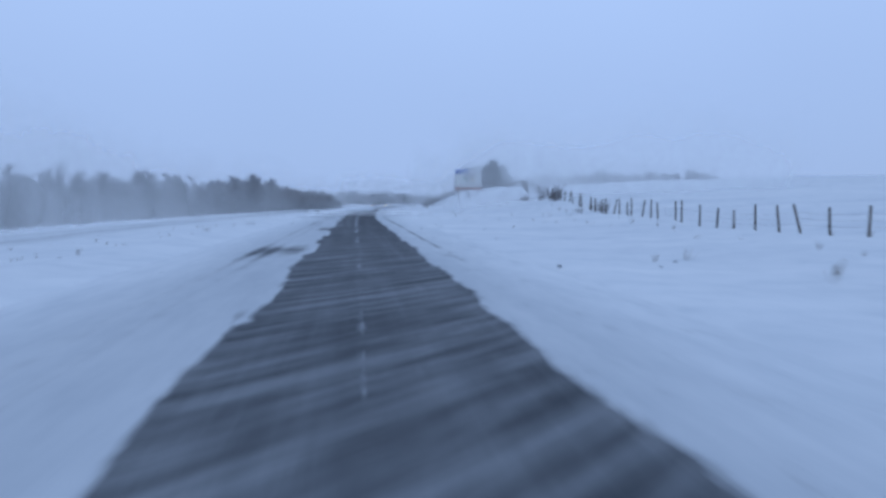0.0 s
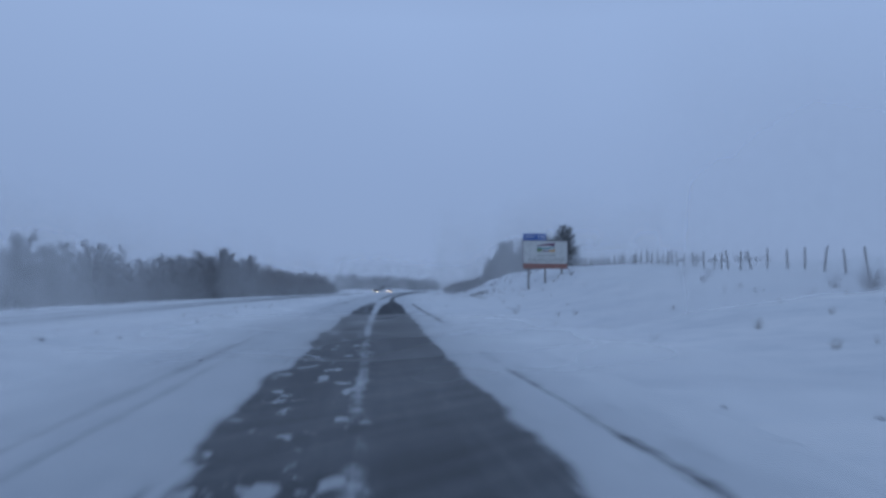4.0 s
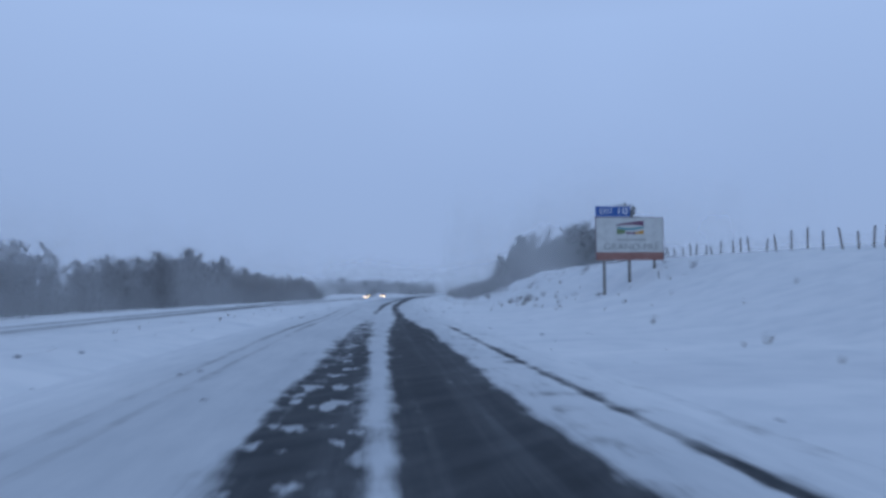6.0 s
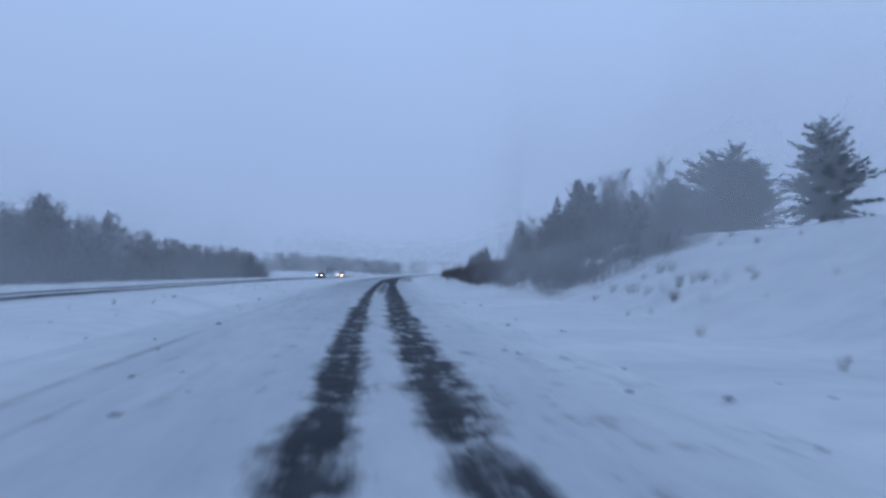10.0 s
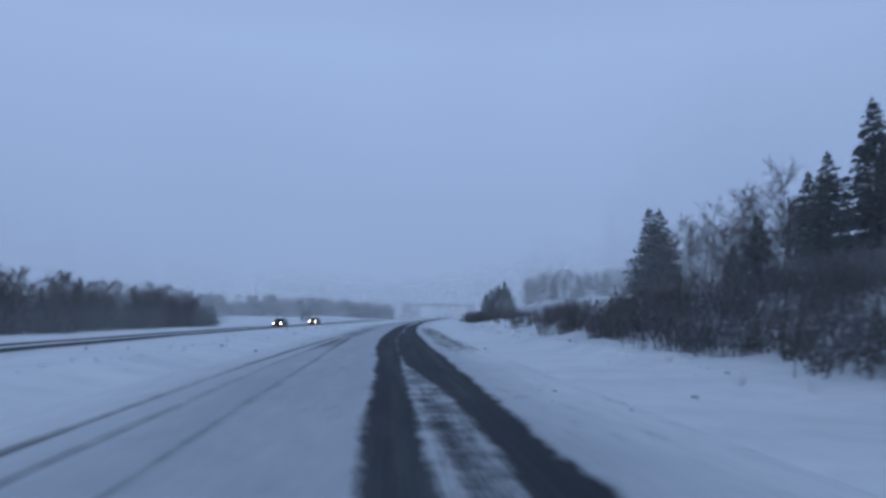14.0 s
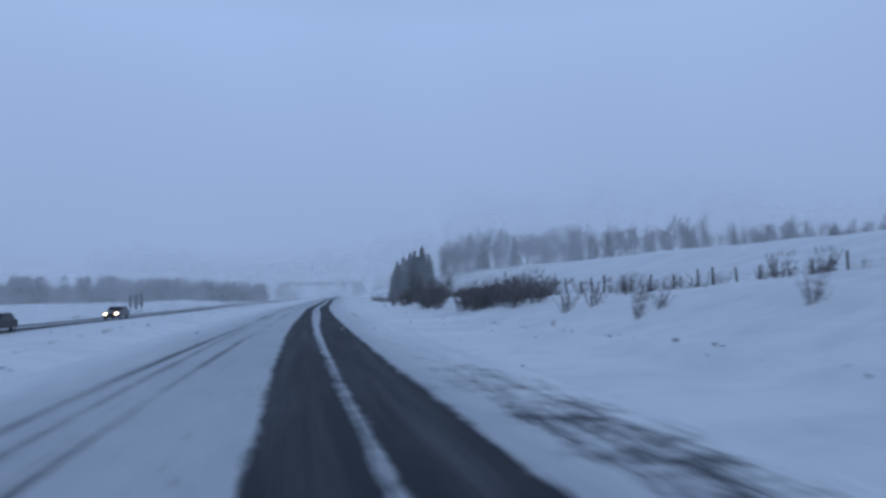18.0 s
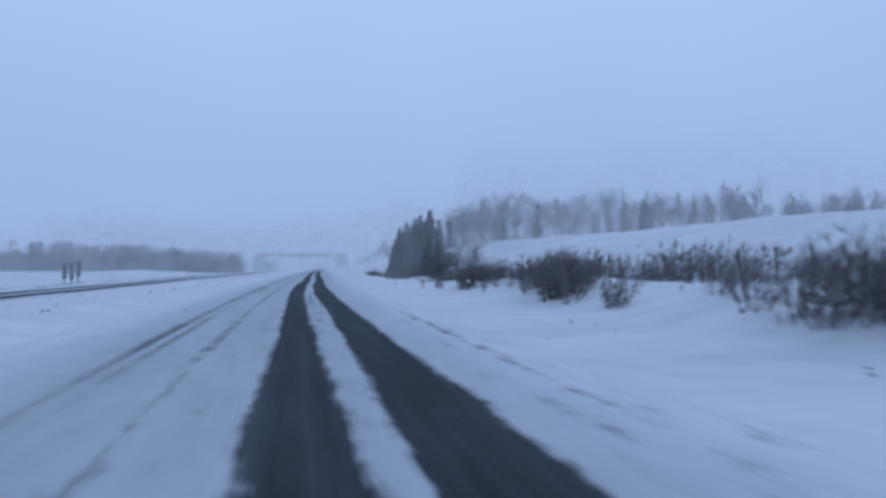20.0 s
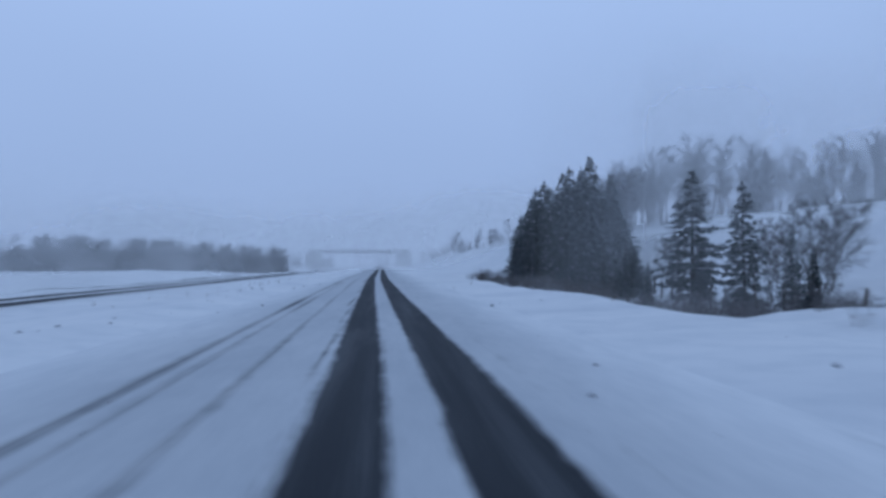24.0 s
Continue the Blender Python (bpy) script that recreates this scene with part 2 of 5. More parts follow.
SIGNPOST = grained("sign_post_wood", (0.13, 0.12, 0.11), (0.3, 0.28, 0.26), 4.0, 0.85)
SIGNWHITE = grained("sign_cream_paint", (0.50, 0.50, 0.48), (0.63, 0.63, 0.60), 1.5, 0.5, 0.0, 0.05)
SIGNBROWN = grained("sign_rust_band", (0.25, 0.11, 0.09), (0.34, 0.17, 0.14), 1.5, 0.5, 0.0, 0.05)
SIGNBLUE = grained("sign_blue_plate", (0.022, 0.085, 0.30), (0.035, 0.12, 0.38), 1.5, 0.45, 0.0, 0.03)
SIGNEDGE = grained("sign_dark_edge", (0.10, 0.06, 0.08), (0.16, 0.10, 0.12), 3.0, 0.6)
INK = grained("sign_grey_lettering", (0.26, 0.26, 0.25), (0.34, 0.34, 0.32), 3.0, 0.6, 0.0, 0.0)
WHITEINK = grained("sign_white_lettering", (0.7, 0.72, 0.74), (0.82, 0.83, 0.84), 3.0, 0.5, 0.0, 0.0)
PURPLE = grained("logo_plum", (0.13, 0.05, 0.10), (0.2, 0.08, 0.14), 3.0, 0.5, 0.0, 0.0)
TEAL = grained("logo_teal", (0.05, 0.22, 0.25), (0.08, 0.3, 0.33), 3.0, 0.5, 0.0, 0.0)
OCHRE = grained("logo_ochre", (0.5, 0.24, 0.05), (0.6, 0.32, 0.08), 3.0, 0.5, 0.0, 0.0)
GREENLOGO = grained("logo_green", (0.14, 0.2, 0.09), (0.2, 0.27, 0.12), 3.0, 0.5, 0.0, 0.0)
CONCRETE = grained("concrete", (0.22, 0.22, 0.22), (0.38, 0.38, 0.37), 0.5, 0.9)
STEELGREY = grained("galvanised_steel", (0.22, 0.23, 0.24), (0.34, 0.35, 0.36), 2.0, 0.5, 0.6)
# Board tone lifted for the haze over the distant sign.
DARKPANEL = grained("dark_weathered_board", (0.07, 0.07, 0.075), (0.13, 0.13, 0.138), 3.0, 0.8)
CARDARK = grained("dark_car_paint", (0.02, 0.02, 0.024), (0.04, 0.04, 0.045), 2.0, 0.35, 0.2, 0.0)
CARGREY = grained("grey_car_paint", (0.14, 0.14, 0.15), (0.2, 0.2, 0.21), 2.0, 0.35, 0.3, 0.0)
TYRE = grained("tyre_rubber", (0.015, 0.015, 0.015), (0.03, 0.03, 0.03), 8.0, 0.9)
RIM = grained("wheel_rim", (0.3, 0.3, 0.31), (0.45, 0.45, 0.46), 8.0, 0.4, 0.8)
GLASSDARK = grained("tinted_glass", (0.01, 0.012, 0.014), (0.02, 0.022, 0.025), 2.0, 0.1, 0.0, 0.0)


def lamp_material():
    m, nt, b = material("lit_headlamp", 0.3)
    b.inputs["Base Color"].default_value = (1, 0.9, 0.75, 1)
    b.inputs["Emission Color"].default_value = (1.0, 0.72, 0.46, 1)
    b.inputs["Emission Strength"].default_value = 14.0
    return m


HEADLAMP = lamp_material()

# ---- the line of the road: metres along it, metres to its right ----
KNOT_S = (-400, 50, 60, 88, 100, 140, 280, 330, 380, 410, 440, 4000)
KNOT_TURN = (0, 0, -0.6, -0.85, -0.45, -0.65, -0.65, -0.95, -0.6, -0.2, 0, 0)
LINE_S = np.arange(-400, 4001, 1.0)
LINE_TURN = np.cumsum(np.interp(LINE_S, KNOT_S, KNOT_TURN) / 17.0)
LINE_TURN -= np.interp(0, LINE_S, LINE_TURN)
LINE_X = np.cumsum(-np.sin(np.radians(LINE_TURN)))
LINE_Y = np.cumsum(np.cos(np.radians(LINE_TURN)))
LINE_X -= np.interp(0, LINE_S, LINE_X)
LINE_Y -= np.interp(0, LINE_S, LINE_Y)


def road_xy(s, lat):
    r = np.radians(np.interp(s, LINE_S, LINE_TURN))
    return np.interp(s, LINE_S, LINE_X) + np.cos(r) * lat, np.interp(s, LINE_S, LINE_Y) + np.sin(r) * lat


def heading(s):
    return float(np.interp(s, LINE_S, LINE_TURN))


RIGHT_LAT = (4.5, 9, 12, 16, 20, 24, 28, 32, 40, 60, 100, 1500)
RIGHT = []


def profile(s, *heights):
    RIGHT.append((s, heights))


profile(-400, 0, 0, 0, 0, 0, 0, 0, 0, 0, 0, 1, 3)
profile(40, 0, -.1, -.1, -.2, -.2, -.2, -.1, 0, .2, .5, 1, 4)
profile(76, 0, -.1, 0, .1, .2, .3, .4, .5, .7, 1.2, 2.4, 6)
profile(94, 0, 0, .25, .7, 1.2, 1.65, 1.95, 2.1, 2.3, 2.8, 3.8, 7)
profile(115, 0, 0, .3, 1, 1.8, 2.5, 3, 3.1, 3.3, 4, 5, 8)
profile(150, 0, 0, .2, .9, 2.0, 3.2, 4, 4.5, 4.8, 5.4, 6, 9)
profile(163, 0, 0, .1, .4, 1.0, 3.3, 4.4, 4.9, 5.1, 5.6, 7, 9)
profile(195, 0, 0, 0, 1.4, 3.0, 4.2, 5.0, 5.4, 5.6, 6, 7, 10)
profile(225, 0, 0, 0, 1.2, 3.0, 4.4, 5.3, 5.6, 5.8, 6.2, 7, 12)
profile(262, 0, 0, .2, 1.6, 3.0, 3.6, 4.0, 4.4, 5, 6, 8, 14)
profile(290, 0, .1, .9, 1.7, 2.3, 2.7, 3.0, 3.3, 4, 6, 9, 15)
profile(308, 0, .1, .7, 1.3, 1.8, 2.3, 2.6, 3, 3.6, 6.4, 10, 16)
profile(340, 0, -.2, .2, .8, 1.1, 1.3, 1.4, 1.8, 3.0, 6.8, 9, 17)
profile(395, 0, .1, .2, .4, .5, .7, .9, 1.8, 4.0, 7.6, 9.0, 18)
profile(424, 0, .05, -.3, -.6, -.2, .3, .7, 1.6, 4.5, 8.2, 9.2, 20)
profile(446, 0, .05, -1.0, -1.4, -.9, -.1, .8, 2.2, 5.2, 8.2, 9.2, 18)
profile(475, 0, .1, -.9, -1.2, -.7, .3, 2.0, 4.2, 6.4, 8.6, 9.8, 18)
profile(500, 0, 0, -.5, -.5, .3, 1.5, 3.5, 5.5, 7.6, 9.2, 11, 18)
profile(700, 0, 0, .4, 1.2, 2.4, 3.6, 4.8, 6, 8, 10, 14, 20)
profile(1200, 0, 0, .2, .5, 1, 1.5, 2, 2.5, 4, 8, 12, 20)
profile(4000, 0, 0, .2, .5, 1, 1.5, 2, 2.5, 4, 8, 12, 20)
RIGHT_S = np.array([r[0] for r in RIGHT], float)
RIGHT_Z = np.array([r[1] for r in RIGHT], float)
LEFT_LAT = (-1500, -120, -60, -40, -33, -31, -22, -20, -14, -10, -7, -5.6)
LEFT_Z = (-2.0, -2.3, -2.3, -1.6, -1.0, -1.05, -1.05, -1.0, -0.8, -0.3, 0.06, 0.0)


def ground_z(s, lat):
    s, lat = np.broadcast_arrays(np.asarray(s, float), np.asarray(lat, float))
    cols = np.array([np.interp(s.ravel(), RIGHT_S, RIGHT_Z[:, k]) for k in range(len(RIGHT_LAT))])
    x = np.clip(lat.ravel(), RIGHT_LAT[0], RIGHT_LAT[-1])
    k = np.clip(np.searchsorted(RIGHT_LAT, x, side="right") - 1, 0, len(RIGHT_LAT) - 2)
    la = np.array(RIGHT_LAT, float)
    f = (x - la[k]) / (la[k + 1] - la[k])
    f = f * f * (3 - 2 * f) * 0.5 + f * 0.5
    idx = np.arange(len(x))
    zr = cols[k, idx] * (1 - f) + cols[k + 1, idx] * f
    zl = np.interp(lat.ravel(), LEFT_LAT, LEFT_Z)
    z = np.where(lat.ravel() > 0, zr, zl).reshape(s.shape)
    away = np.clip((np.abs(lat + 0.5) - 5.5) / 5, 0, 1) * np.where((lat < -20) & (lat > -33), 0.15, 1)
    drift = (np.sin(s * 0.21 + lat * 0.35) + np.sin(s * 0.083 - lat * 0.51 + 1.3) + np.sin(s * 0.47 + lat * 0.9 + 0.4) * 0.5) * 0.09
    drift += (np.sin(s * 1.1 + np.sin(lat * 0.7) * 2) * np.sin(lat * 1.3 + s * 0.2)) * 0.05
    drift += np.abs(np.sin(lat * 0.9 + s * 0.16 + np.sin(s * 0.31))) * 0.22 * np.clip((s - 130) / 20, 0, 1) * np.clip((262 - s) / 15, 0, 1) * np.clip((lat - 11) / 3, 0, 1) * np.clip((30 - lat) / 4, 0, 1)
    mound = 2.2 * np.exp(-((s - 560) / 45) ** 2 - ((lat + 58) / 12) ** 2)
    mound += 2.0 * np.clip((s - 540) / 90, 0, 1) * np.clip((-lat - 36) / 25, 0, 1)
    mound += 0.8 * np.exp(-((lat - 19) / 5.0) ** 2) * np.clip((s - 284) / 12, 0, 1) * np.clip((345 - s) / 20, 0, 1)
    mound += 0.55 * np.exp(-((lat - 13.5) / 3.0) ** 2) * np.clip((s - 340) / 8, 0, 1) * np.clip((388 - s) / 14, 0, 1)
    mound += 0.95 * np.exp(-((s - 426) / 4.5) ** 2 - ((lat - 13.6) / 2.6) ** 2)
    berm = 0.36 * np.exp(-((lat - 8.5 - 0.3 * np.sin(s * 0.11)) / 0.6) ** 2) * np.clip((s - 245) / 20, 0, 1) * np.clip((350 - s) / 15, 0, 1)
    berm += 0.26 * np.exp(-((lat + 7.2 + 0.25 * np.sin(s * 0.09)) / 0.8) ** 2) * (0.75 + 0.25 * np.sin(s * 0.23) + 0.15 * np.sin(s * 0.9))
    return z + away * drift + mound + berm


def place(s, lat, dz=0.0, turn=0.0):
    """The pose of a thing that stands at this place of the ground, turned from the road's heading."""
    x, y = road_xy(s, lat)
    return pose(float(x), float(y), float(ground_z(s, lat)) + dz, 0, 0, heading(s) + turn)


def big_mesh(name, verts, tris, mat, smooth=False):
    """A quick mesh from arrays of corners (n, 3) and equal faces (m, 3 or 4)."""
    me = bpy.data.meshes.new(name)
    n, k = tris.shape
    me.vertices.add(len(verts))
    me.vertices.foreach_set("co", np.ascontiguousarray(verts, np.float32).ravel())
    me.loops.add(n * k)
    me.loops.foreach_set("vertex_index", np.ascontiguousarray(tris, np.int32).ravel())
    me.polygons.add(n)
    me.polygons.foreach_set("loop_start", np.arange(0, n * k, k, dtype=np.int32))
    me.polygons.foreach_set("loop_total", np.full(n, k, np.int32))
    if smooth:
        me.polygons.foreach_set("use_smooth", np.ones(n, bool))
    me.update(calc_edges=True)
    me.materials.append(mat)
    return me


def grid_faces(rows, cols):
    i = np.arange(rows * cols).reshape(rows, cols)
    return np.stack([i[:-1, :-1], i[:-1, 1:], i[1:, 1:], i[1:, :-1]], -1).reshape(-1, 4)


def part(name, bm, mat, parent, label=""):
    me = bpy.data.meshes.new(name)
    bm.to_mesh(me)
    bm.free()
    me.materials.append(mat)
    ob = new(name, me)
    ob.parent = parent
    return tagged(ob, label)


def part_mesh(name, me, parent, label=""):
    ob = new(name, me)
    ob.parent = parent
    return tagged(ob, label)


def box(size, at=(0, 0, 0), bevel=0.0, rot=None, bm=None):
    bm = bm or bmesh.new()
    made = bmesh.ops.create_cube(bm, size=1.0)["verts"]
    m = Matrix.Translation(at) @ (rot or Matrix()) @ Matrix.Diagonal((*size, 1))
    bmesh.ops.transform(bm, matrix=m, verts=made)
    if bevel:
        edges = list({e for v in made for e in v.link_edges})
        bmesh.ops.bevel(bm, geom=edges, offset=bevel, segments=2, affect="EDGES", profile=0.5)
    return bm


def cylinder(r0, r1, length, at=(0, 0, 0), axis="Z", sides=12, bm=None):
    bm = bm or bmesh.new()
    made = bmesh.ops.create_cone(bm, cap_ends=True, segments=sides, radius1=r0, radius2=r1, depth=length)["verts"]
    rot = {"Z": Matrix(), "X": Matrix.Rotation(radians(90), 4, "Y"), "Y": Matrix.Rotation(radians(90), 4, "X")}[axis]
    bmesh.ops.transform(bm, matrix=Matrix.Translation(at) @ rot, verts=made)
    return bm


# ---- the ground, one sheet to the horizon ----
def build_ground():
    lat = np.concatenate([-np.geomspace(1500, 60, 22), np.arange(-56, -34, 2.0), np.arange(-34, -19, 1.0), np.arange(-19, -6.2, 0.6), (-5.6, -5.3, -2, 1, 4.2, 4.6),
                          np.arange(5.0, 40, 0.5), np.geomspace(40.5, 1500, 40)])
    s = np.concatenate([np.linspace(-400, -40, 20), np.arange(-30, 640, 1.0), np.geomspace(642, 3900, 90)])
    gs, gl = np.meshgrid(s, lat, indexing="ij")
    z = ground_z(gs, gl)
    z = np.where((gl > -5.5) & (gl < 4.4), -0.12, z)
    x, y = road_xy(gs, gl)
    me = big_mesh("ground", np.stack([x, y, z], -1).reshape(-1, 3), grid_faces(len(s), len(lat))[:, ::1], SNOW, True)
    return tagged(new("ground", me), "wind-blown snow covering verges, ditch, fields and median", "ground", kind="structure")


ground = build_ground()


def smooth_step(x, a, b):
    t = np.clip((x - a) / (b - a), 0, 1)
    return t * t * (3 - 2 * t)


def band(l, a, b, soft=0.22):
    return smooth_step(l, a - soft, a + soft) * (1 - smooth_step(l, b - soft, b + soft))


def snow_cover(s, l):
    """How much snow lies on the carriageway: 1 packed white, 0 bare asphalt."""
    l = l - np.interp(s, (416, 440, 480), (0, -0.3, -0.7))
    k = (0, 45, 60, 76, 100, 112, 125, 132, 142, 160, 167, 176, 190, 205, 228, 245, 252, 260, 271, 285, 300, 322, 347, 355, 365, 380, 400, 416, 4000)
    l0 = np.interp(s, k, (-1.5, -1.5, -1.58, -1.6, -1.4, -1.3, -1.1, -0.95, -0.62, -0.46, -0.46, -0.65, -0.58, -0.4, -0.2, -0.22, -0.21, -0.2, -0.5, -0.62, -0.4, -0.42, -0.45, -0.35, -0.44, -0.68, -0.83, -0.71, -0.71))
    l1 = np.interp(s, k, (0, 0, 0, 0, -0.03, -0.08, -0.1, -0.15, -0.36, -0.06, -0.06, 0, 0.13, 0.2, 0.35, 0.52, 0.54, 0.56, 0.45, 0.4, 0.68, 0.7, 0.53, 0.44, 0.32, 0.13, 0.03, 0.06, 0.06))
    r0 = np.interp(s, k, (0, 0, 0, 0, 0.1, 0.28, 0.4, 0.6, 1.0, 0.78, 0.71, 0.6, 0.75, 0.93, 1.17, 1.3, 1.25, 0.62, 0.45, 0.4, 0.68, 0.75, 0.97, 1.02, 1.0, 0.68, 0.5, 0.65, 0.65))
    r1 = np.interp(s, k, (1.86, 1.78, 1.72, 1.72, 1.95, 2.04, 2.1, 2.0, 1.62, 1.42, 1.3, 1.43, 1.63, 1.95, 2.02, 2.0, 2.08, 2.15, 2.08, 2.02, 1.95, 2.05, 2.1, 1.97, 1.88, 1.74, 1.45, 1.5, 1.5))
    k = (0, 45, 100, 118, 132, 142, 160, 176, 190, 205, 228, 245, 262, 271, 300, 330, 347, 365, 380, 400, 416, 4000)
    amount_l = np.interp(s, k, (1, 1, 0.95, 0.75, 0.5, 0.28, 0.66, 0.72, 0.8, 0.85, 0.95, 1, 1, 1, 1, 1, 1, 1, 1, 1, 1, 1))
    amount_r = np.interp(s, k, (1, 1, 1, 0.95, 0.85, 0.76, 0.68, 0.72, 0.85, 0.9, 0.95, 1, 1, 1, 1, 1, 1, 1, 1, 1, 1, 1))
    wob = (0.05 * np.sin(s * 0.6) + 0.04 * np.sin(s * 1.7 + 1)) * np.interp(s, (200, 260, 340), (1, 0.35, 0.1))
    soft = np.interp(s, (0, 100, 150, 240, 340), (0.16, 0.17, 0.26, 0.2, 0.14))
    bare = np.maximum(band(l, l0 + wob, l1 + wob * 0.5, soft) * amount_l, band(l, r0 - wob * 0.5, r1 + wob, soft) * amount_r)
    bare = np.maximum(bare, band(l, l1 + 0.12, r0 + 0.1, 0.16) * 0.5 * smooth_step(s, 210, 222) * (1 - smooth_step(s, 256, 268)))
    # thin lines of snow left along the middle of the bare lane
    streak = band(l, -0.18, -0.06, 0.06) * smooth_step(s, 18, 45) * (1 - smooth_step(s, 95, 110)) * (0.5 + 0.25 * np.sin(s * 0.9))
    streak += band(l, 1.1, 1.2, 0.05) * smooth_step(s, 15, 30) * (1 - smooth_step(s, 70, 85)) * 0.3
    streak += (band(l, 0.42, 0.46, 0.06) + band(l, 0.74, 0.78, 0.06)) * smooth_step(s, 266, 274) * (1 - smooth_step(s, 294, 300)) * 0.4
    streak += band(l, 0.78, 0.9, 0.07) * smooth_step(s, 290, 298) * (1 - smooth_step(s, 328, 340)) * 0.6
    streak += band(l, 1.12, 1.2, 0.05) * smooth_step(s, 376, 384) * (1 - smooth_step(s, 392, 400)) * 0.35
    # scuffed tyre marks on the snow between the ruts
    bare = np.maximum(bare, (band(l, l1 + 0.12, l1 + 0.3, 0.1) + band(l, r0 - 0.32, r0 - 0.2, 0.08)) * smooth_step(s, 356, 362) * (1 - smooth_step(s, 374, 384)) * (0.34 + 0.2 * np.sin(s * 4.2 + 6 * l)))
    bare = np.clip(bare - streak, 0, 1)
    # a thin bare line along the shoulder, wider and broken where the rumble strip shows
    broken = 0.6 + 0.4 * np.sin(s * 0.9 + 2 * np.sin(s * 0.23))
    edge = band(l, 2.58, 2.78, 0.12) * smooth_step(s, 12, 25) * (1 - smooth_step(s, 80, 92)) * 0.6 * (0.5 + 0.5 * broken)
    edge += band(l, 3.08, 3.28, 0.14) * smooth_step(s, 90, 102) * (1 - smooth_step(s, 128, 138)) * (0.55 + 0.35 * broken)
    edge += band(l, 2.5, 4.15, 0.4) * smooth_step(s, 262, 274) * (1 - smooth_step(s, 312, 326)) * 0.47
    edge += band(l, 3.3, 3.6, 0.1) * smooth_step(s, 340, 350) * (1 - smooth_step(s, 362, 370)) * 0.3
    edge += band(l, 1.95, 2.05, 0.08) * smooth_step(s, 400, 410) * 0.22 * broken
    # old tracks in the passing lane, long thin lines
    weak = np.interp(s, (0, 50, 110, 130, 140, 156, 165, 225, 240, 330, 345, 420), (0.5, 0.55, 0.5, 0.7, 0.9, 0.8, 0.4, 0.4, 0.85, 0.9, 0.8, 0.85))
    fade = 0.8 + 0.2 * np.sin(s * 0.31 + 1) * np.sin(s * 0.083)
    out = np.interp(s, (0, 50, 110, 131, 145, 165, 230, 260, 285, 320, 345, 355, 368, 400, 420), (-3.2, -3.2, -3.45, -3.63, -3.25, -3.6, -4.0, -4.0, -3.45, -3.25, -2.72, -2.85, -2.92, -3.05, -3.1))
    mid = np.interp(s, (0, 60, 110, 131, 145, 165, 230, 260, 285, 320, 345, 368, 400), (-2.7, -2.75, -2.95, -3.1, -2.8, -2.95, -3.3, -3.3, -3.0, -2.75, -2.4, -2.55, -2.68))
    low = np.interp(s, (0, 150, 260, 285, 320, 345, 400, 415), (-2.2, -2.2, -2.25, -2.5, -2.05, -1.5, -1.75, -1.78))
    left = band(l, out - 0.13, out + 0.13, 0.12) * 0.75
    left += band(l, mid - 0.1, mid + 0.1, 0.12) * 0.6
    left += band(l, low - 0.09, low + 0.09, 0.12) * 0.62 * smooth_step(s, 120, 150)
    left += band(l, -0.93, -0.85, 0.06) * 0.75 * smooth_step(s, 395, 408)
    left += band(l, mid - 0.05, low + 0.05, 0.25) * 0.42 * smooth_step(s, 262, 272) * (1 - smooth_step(s, 300, 330))
    left = left * weak * fade
    left += band(l, -3.3, -1.6, 0.4) * 0.5 * np.exp(-((s - 23) / 2.5) ** 2) + band(l, -2.3, -1.5, 0.25) * 0.5 * np.exp(-((s - 41) / 3) ** 2)
    rumble = band(l, 2.3, 3.1, 0.1) * smooth_step(s, 98, 104) * (1 - smooth_step(s, 126, 134)) * (np.sin(s * 2 * np.pi / 1.2) > 0.2) * 0.2
    cover = 1 - np.clip(bare + edge + left + rumble, 0, 1)
    # the lane line in dashes, and the edge line
    paint = band(l, -1.55, -1.38, 0.05) * (((s - 9) % 12) < 5) * (s < 118) + band(l, 1.85, 1.95, 0.05) * smooth_step(s, 25, 40) * (s < 90)
    return np.clip(cover + paint * 0.9, 0, 1)


def snow_chips(s, l):
    """Where flat scraps of packed snow still stick to the bare asphalt."""
    return band(l, -1.5, 0.1, 0.3) * smooth_step(s, 30, 50) * (1 - smooth_step(s, 118, 132)) + band(l, -0.3, 2.0, 0.3) * smooth_step(s, 165, 175) * (1 - smooth_step(s, 205, 225)) * 0.75 + band(l, -0.9, 2.0, 0.3) * (smooth_step(s, 262, 272) * (1 - smooth_step(s, 290, 300)) * 0.1)


def snow_crumble(s, l):
    """How crumbled the rim of the packed snow is: ragged where it is fresh, smooth where it is worn."""
    edge = band(l, 2.3, 4.4, 0.3) * smooth_step(s, 262, 274) * (1 - smooth_step(s, 312, 326))
    return np.maximum(np.interp(s, (-30, 90, 120, 215, 245, 335, 346, 362, 380, 4000), (0.6, 0.7, 1.0, 1.0, 0.75, 0.6, 0.95, 0.8, 0.4, 0.35)) * np.interp(l, (-2.0, -1.4), (0.3, 1.0)), edge * 0.9)


def snow_film(s, l):
    """Snow snaking over the asphalt in the wind, thickest at the start."""
    return np.interp(s, (-30, 15, 32, 48, 75, 120, 170, 250), (0.6, 0.5, 0.36, 0.22, 0.15, 0.1, 0.07, 0.0)) + 0 * l


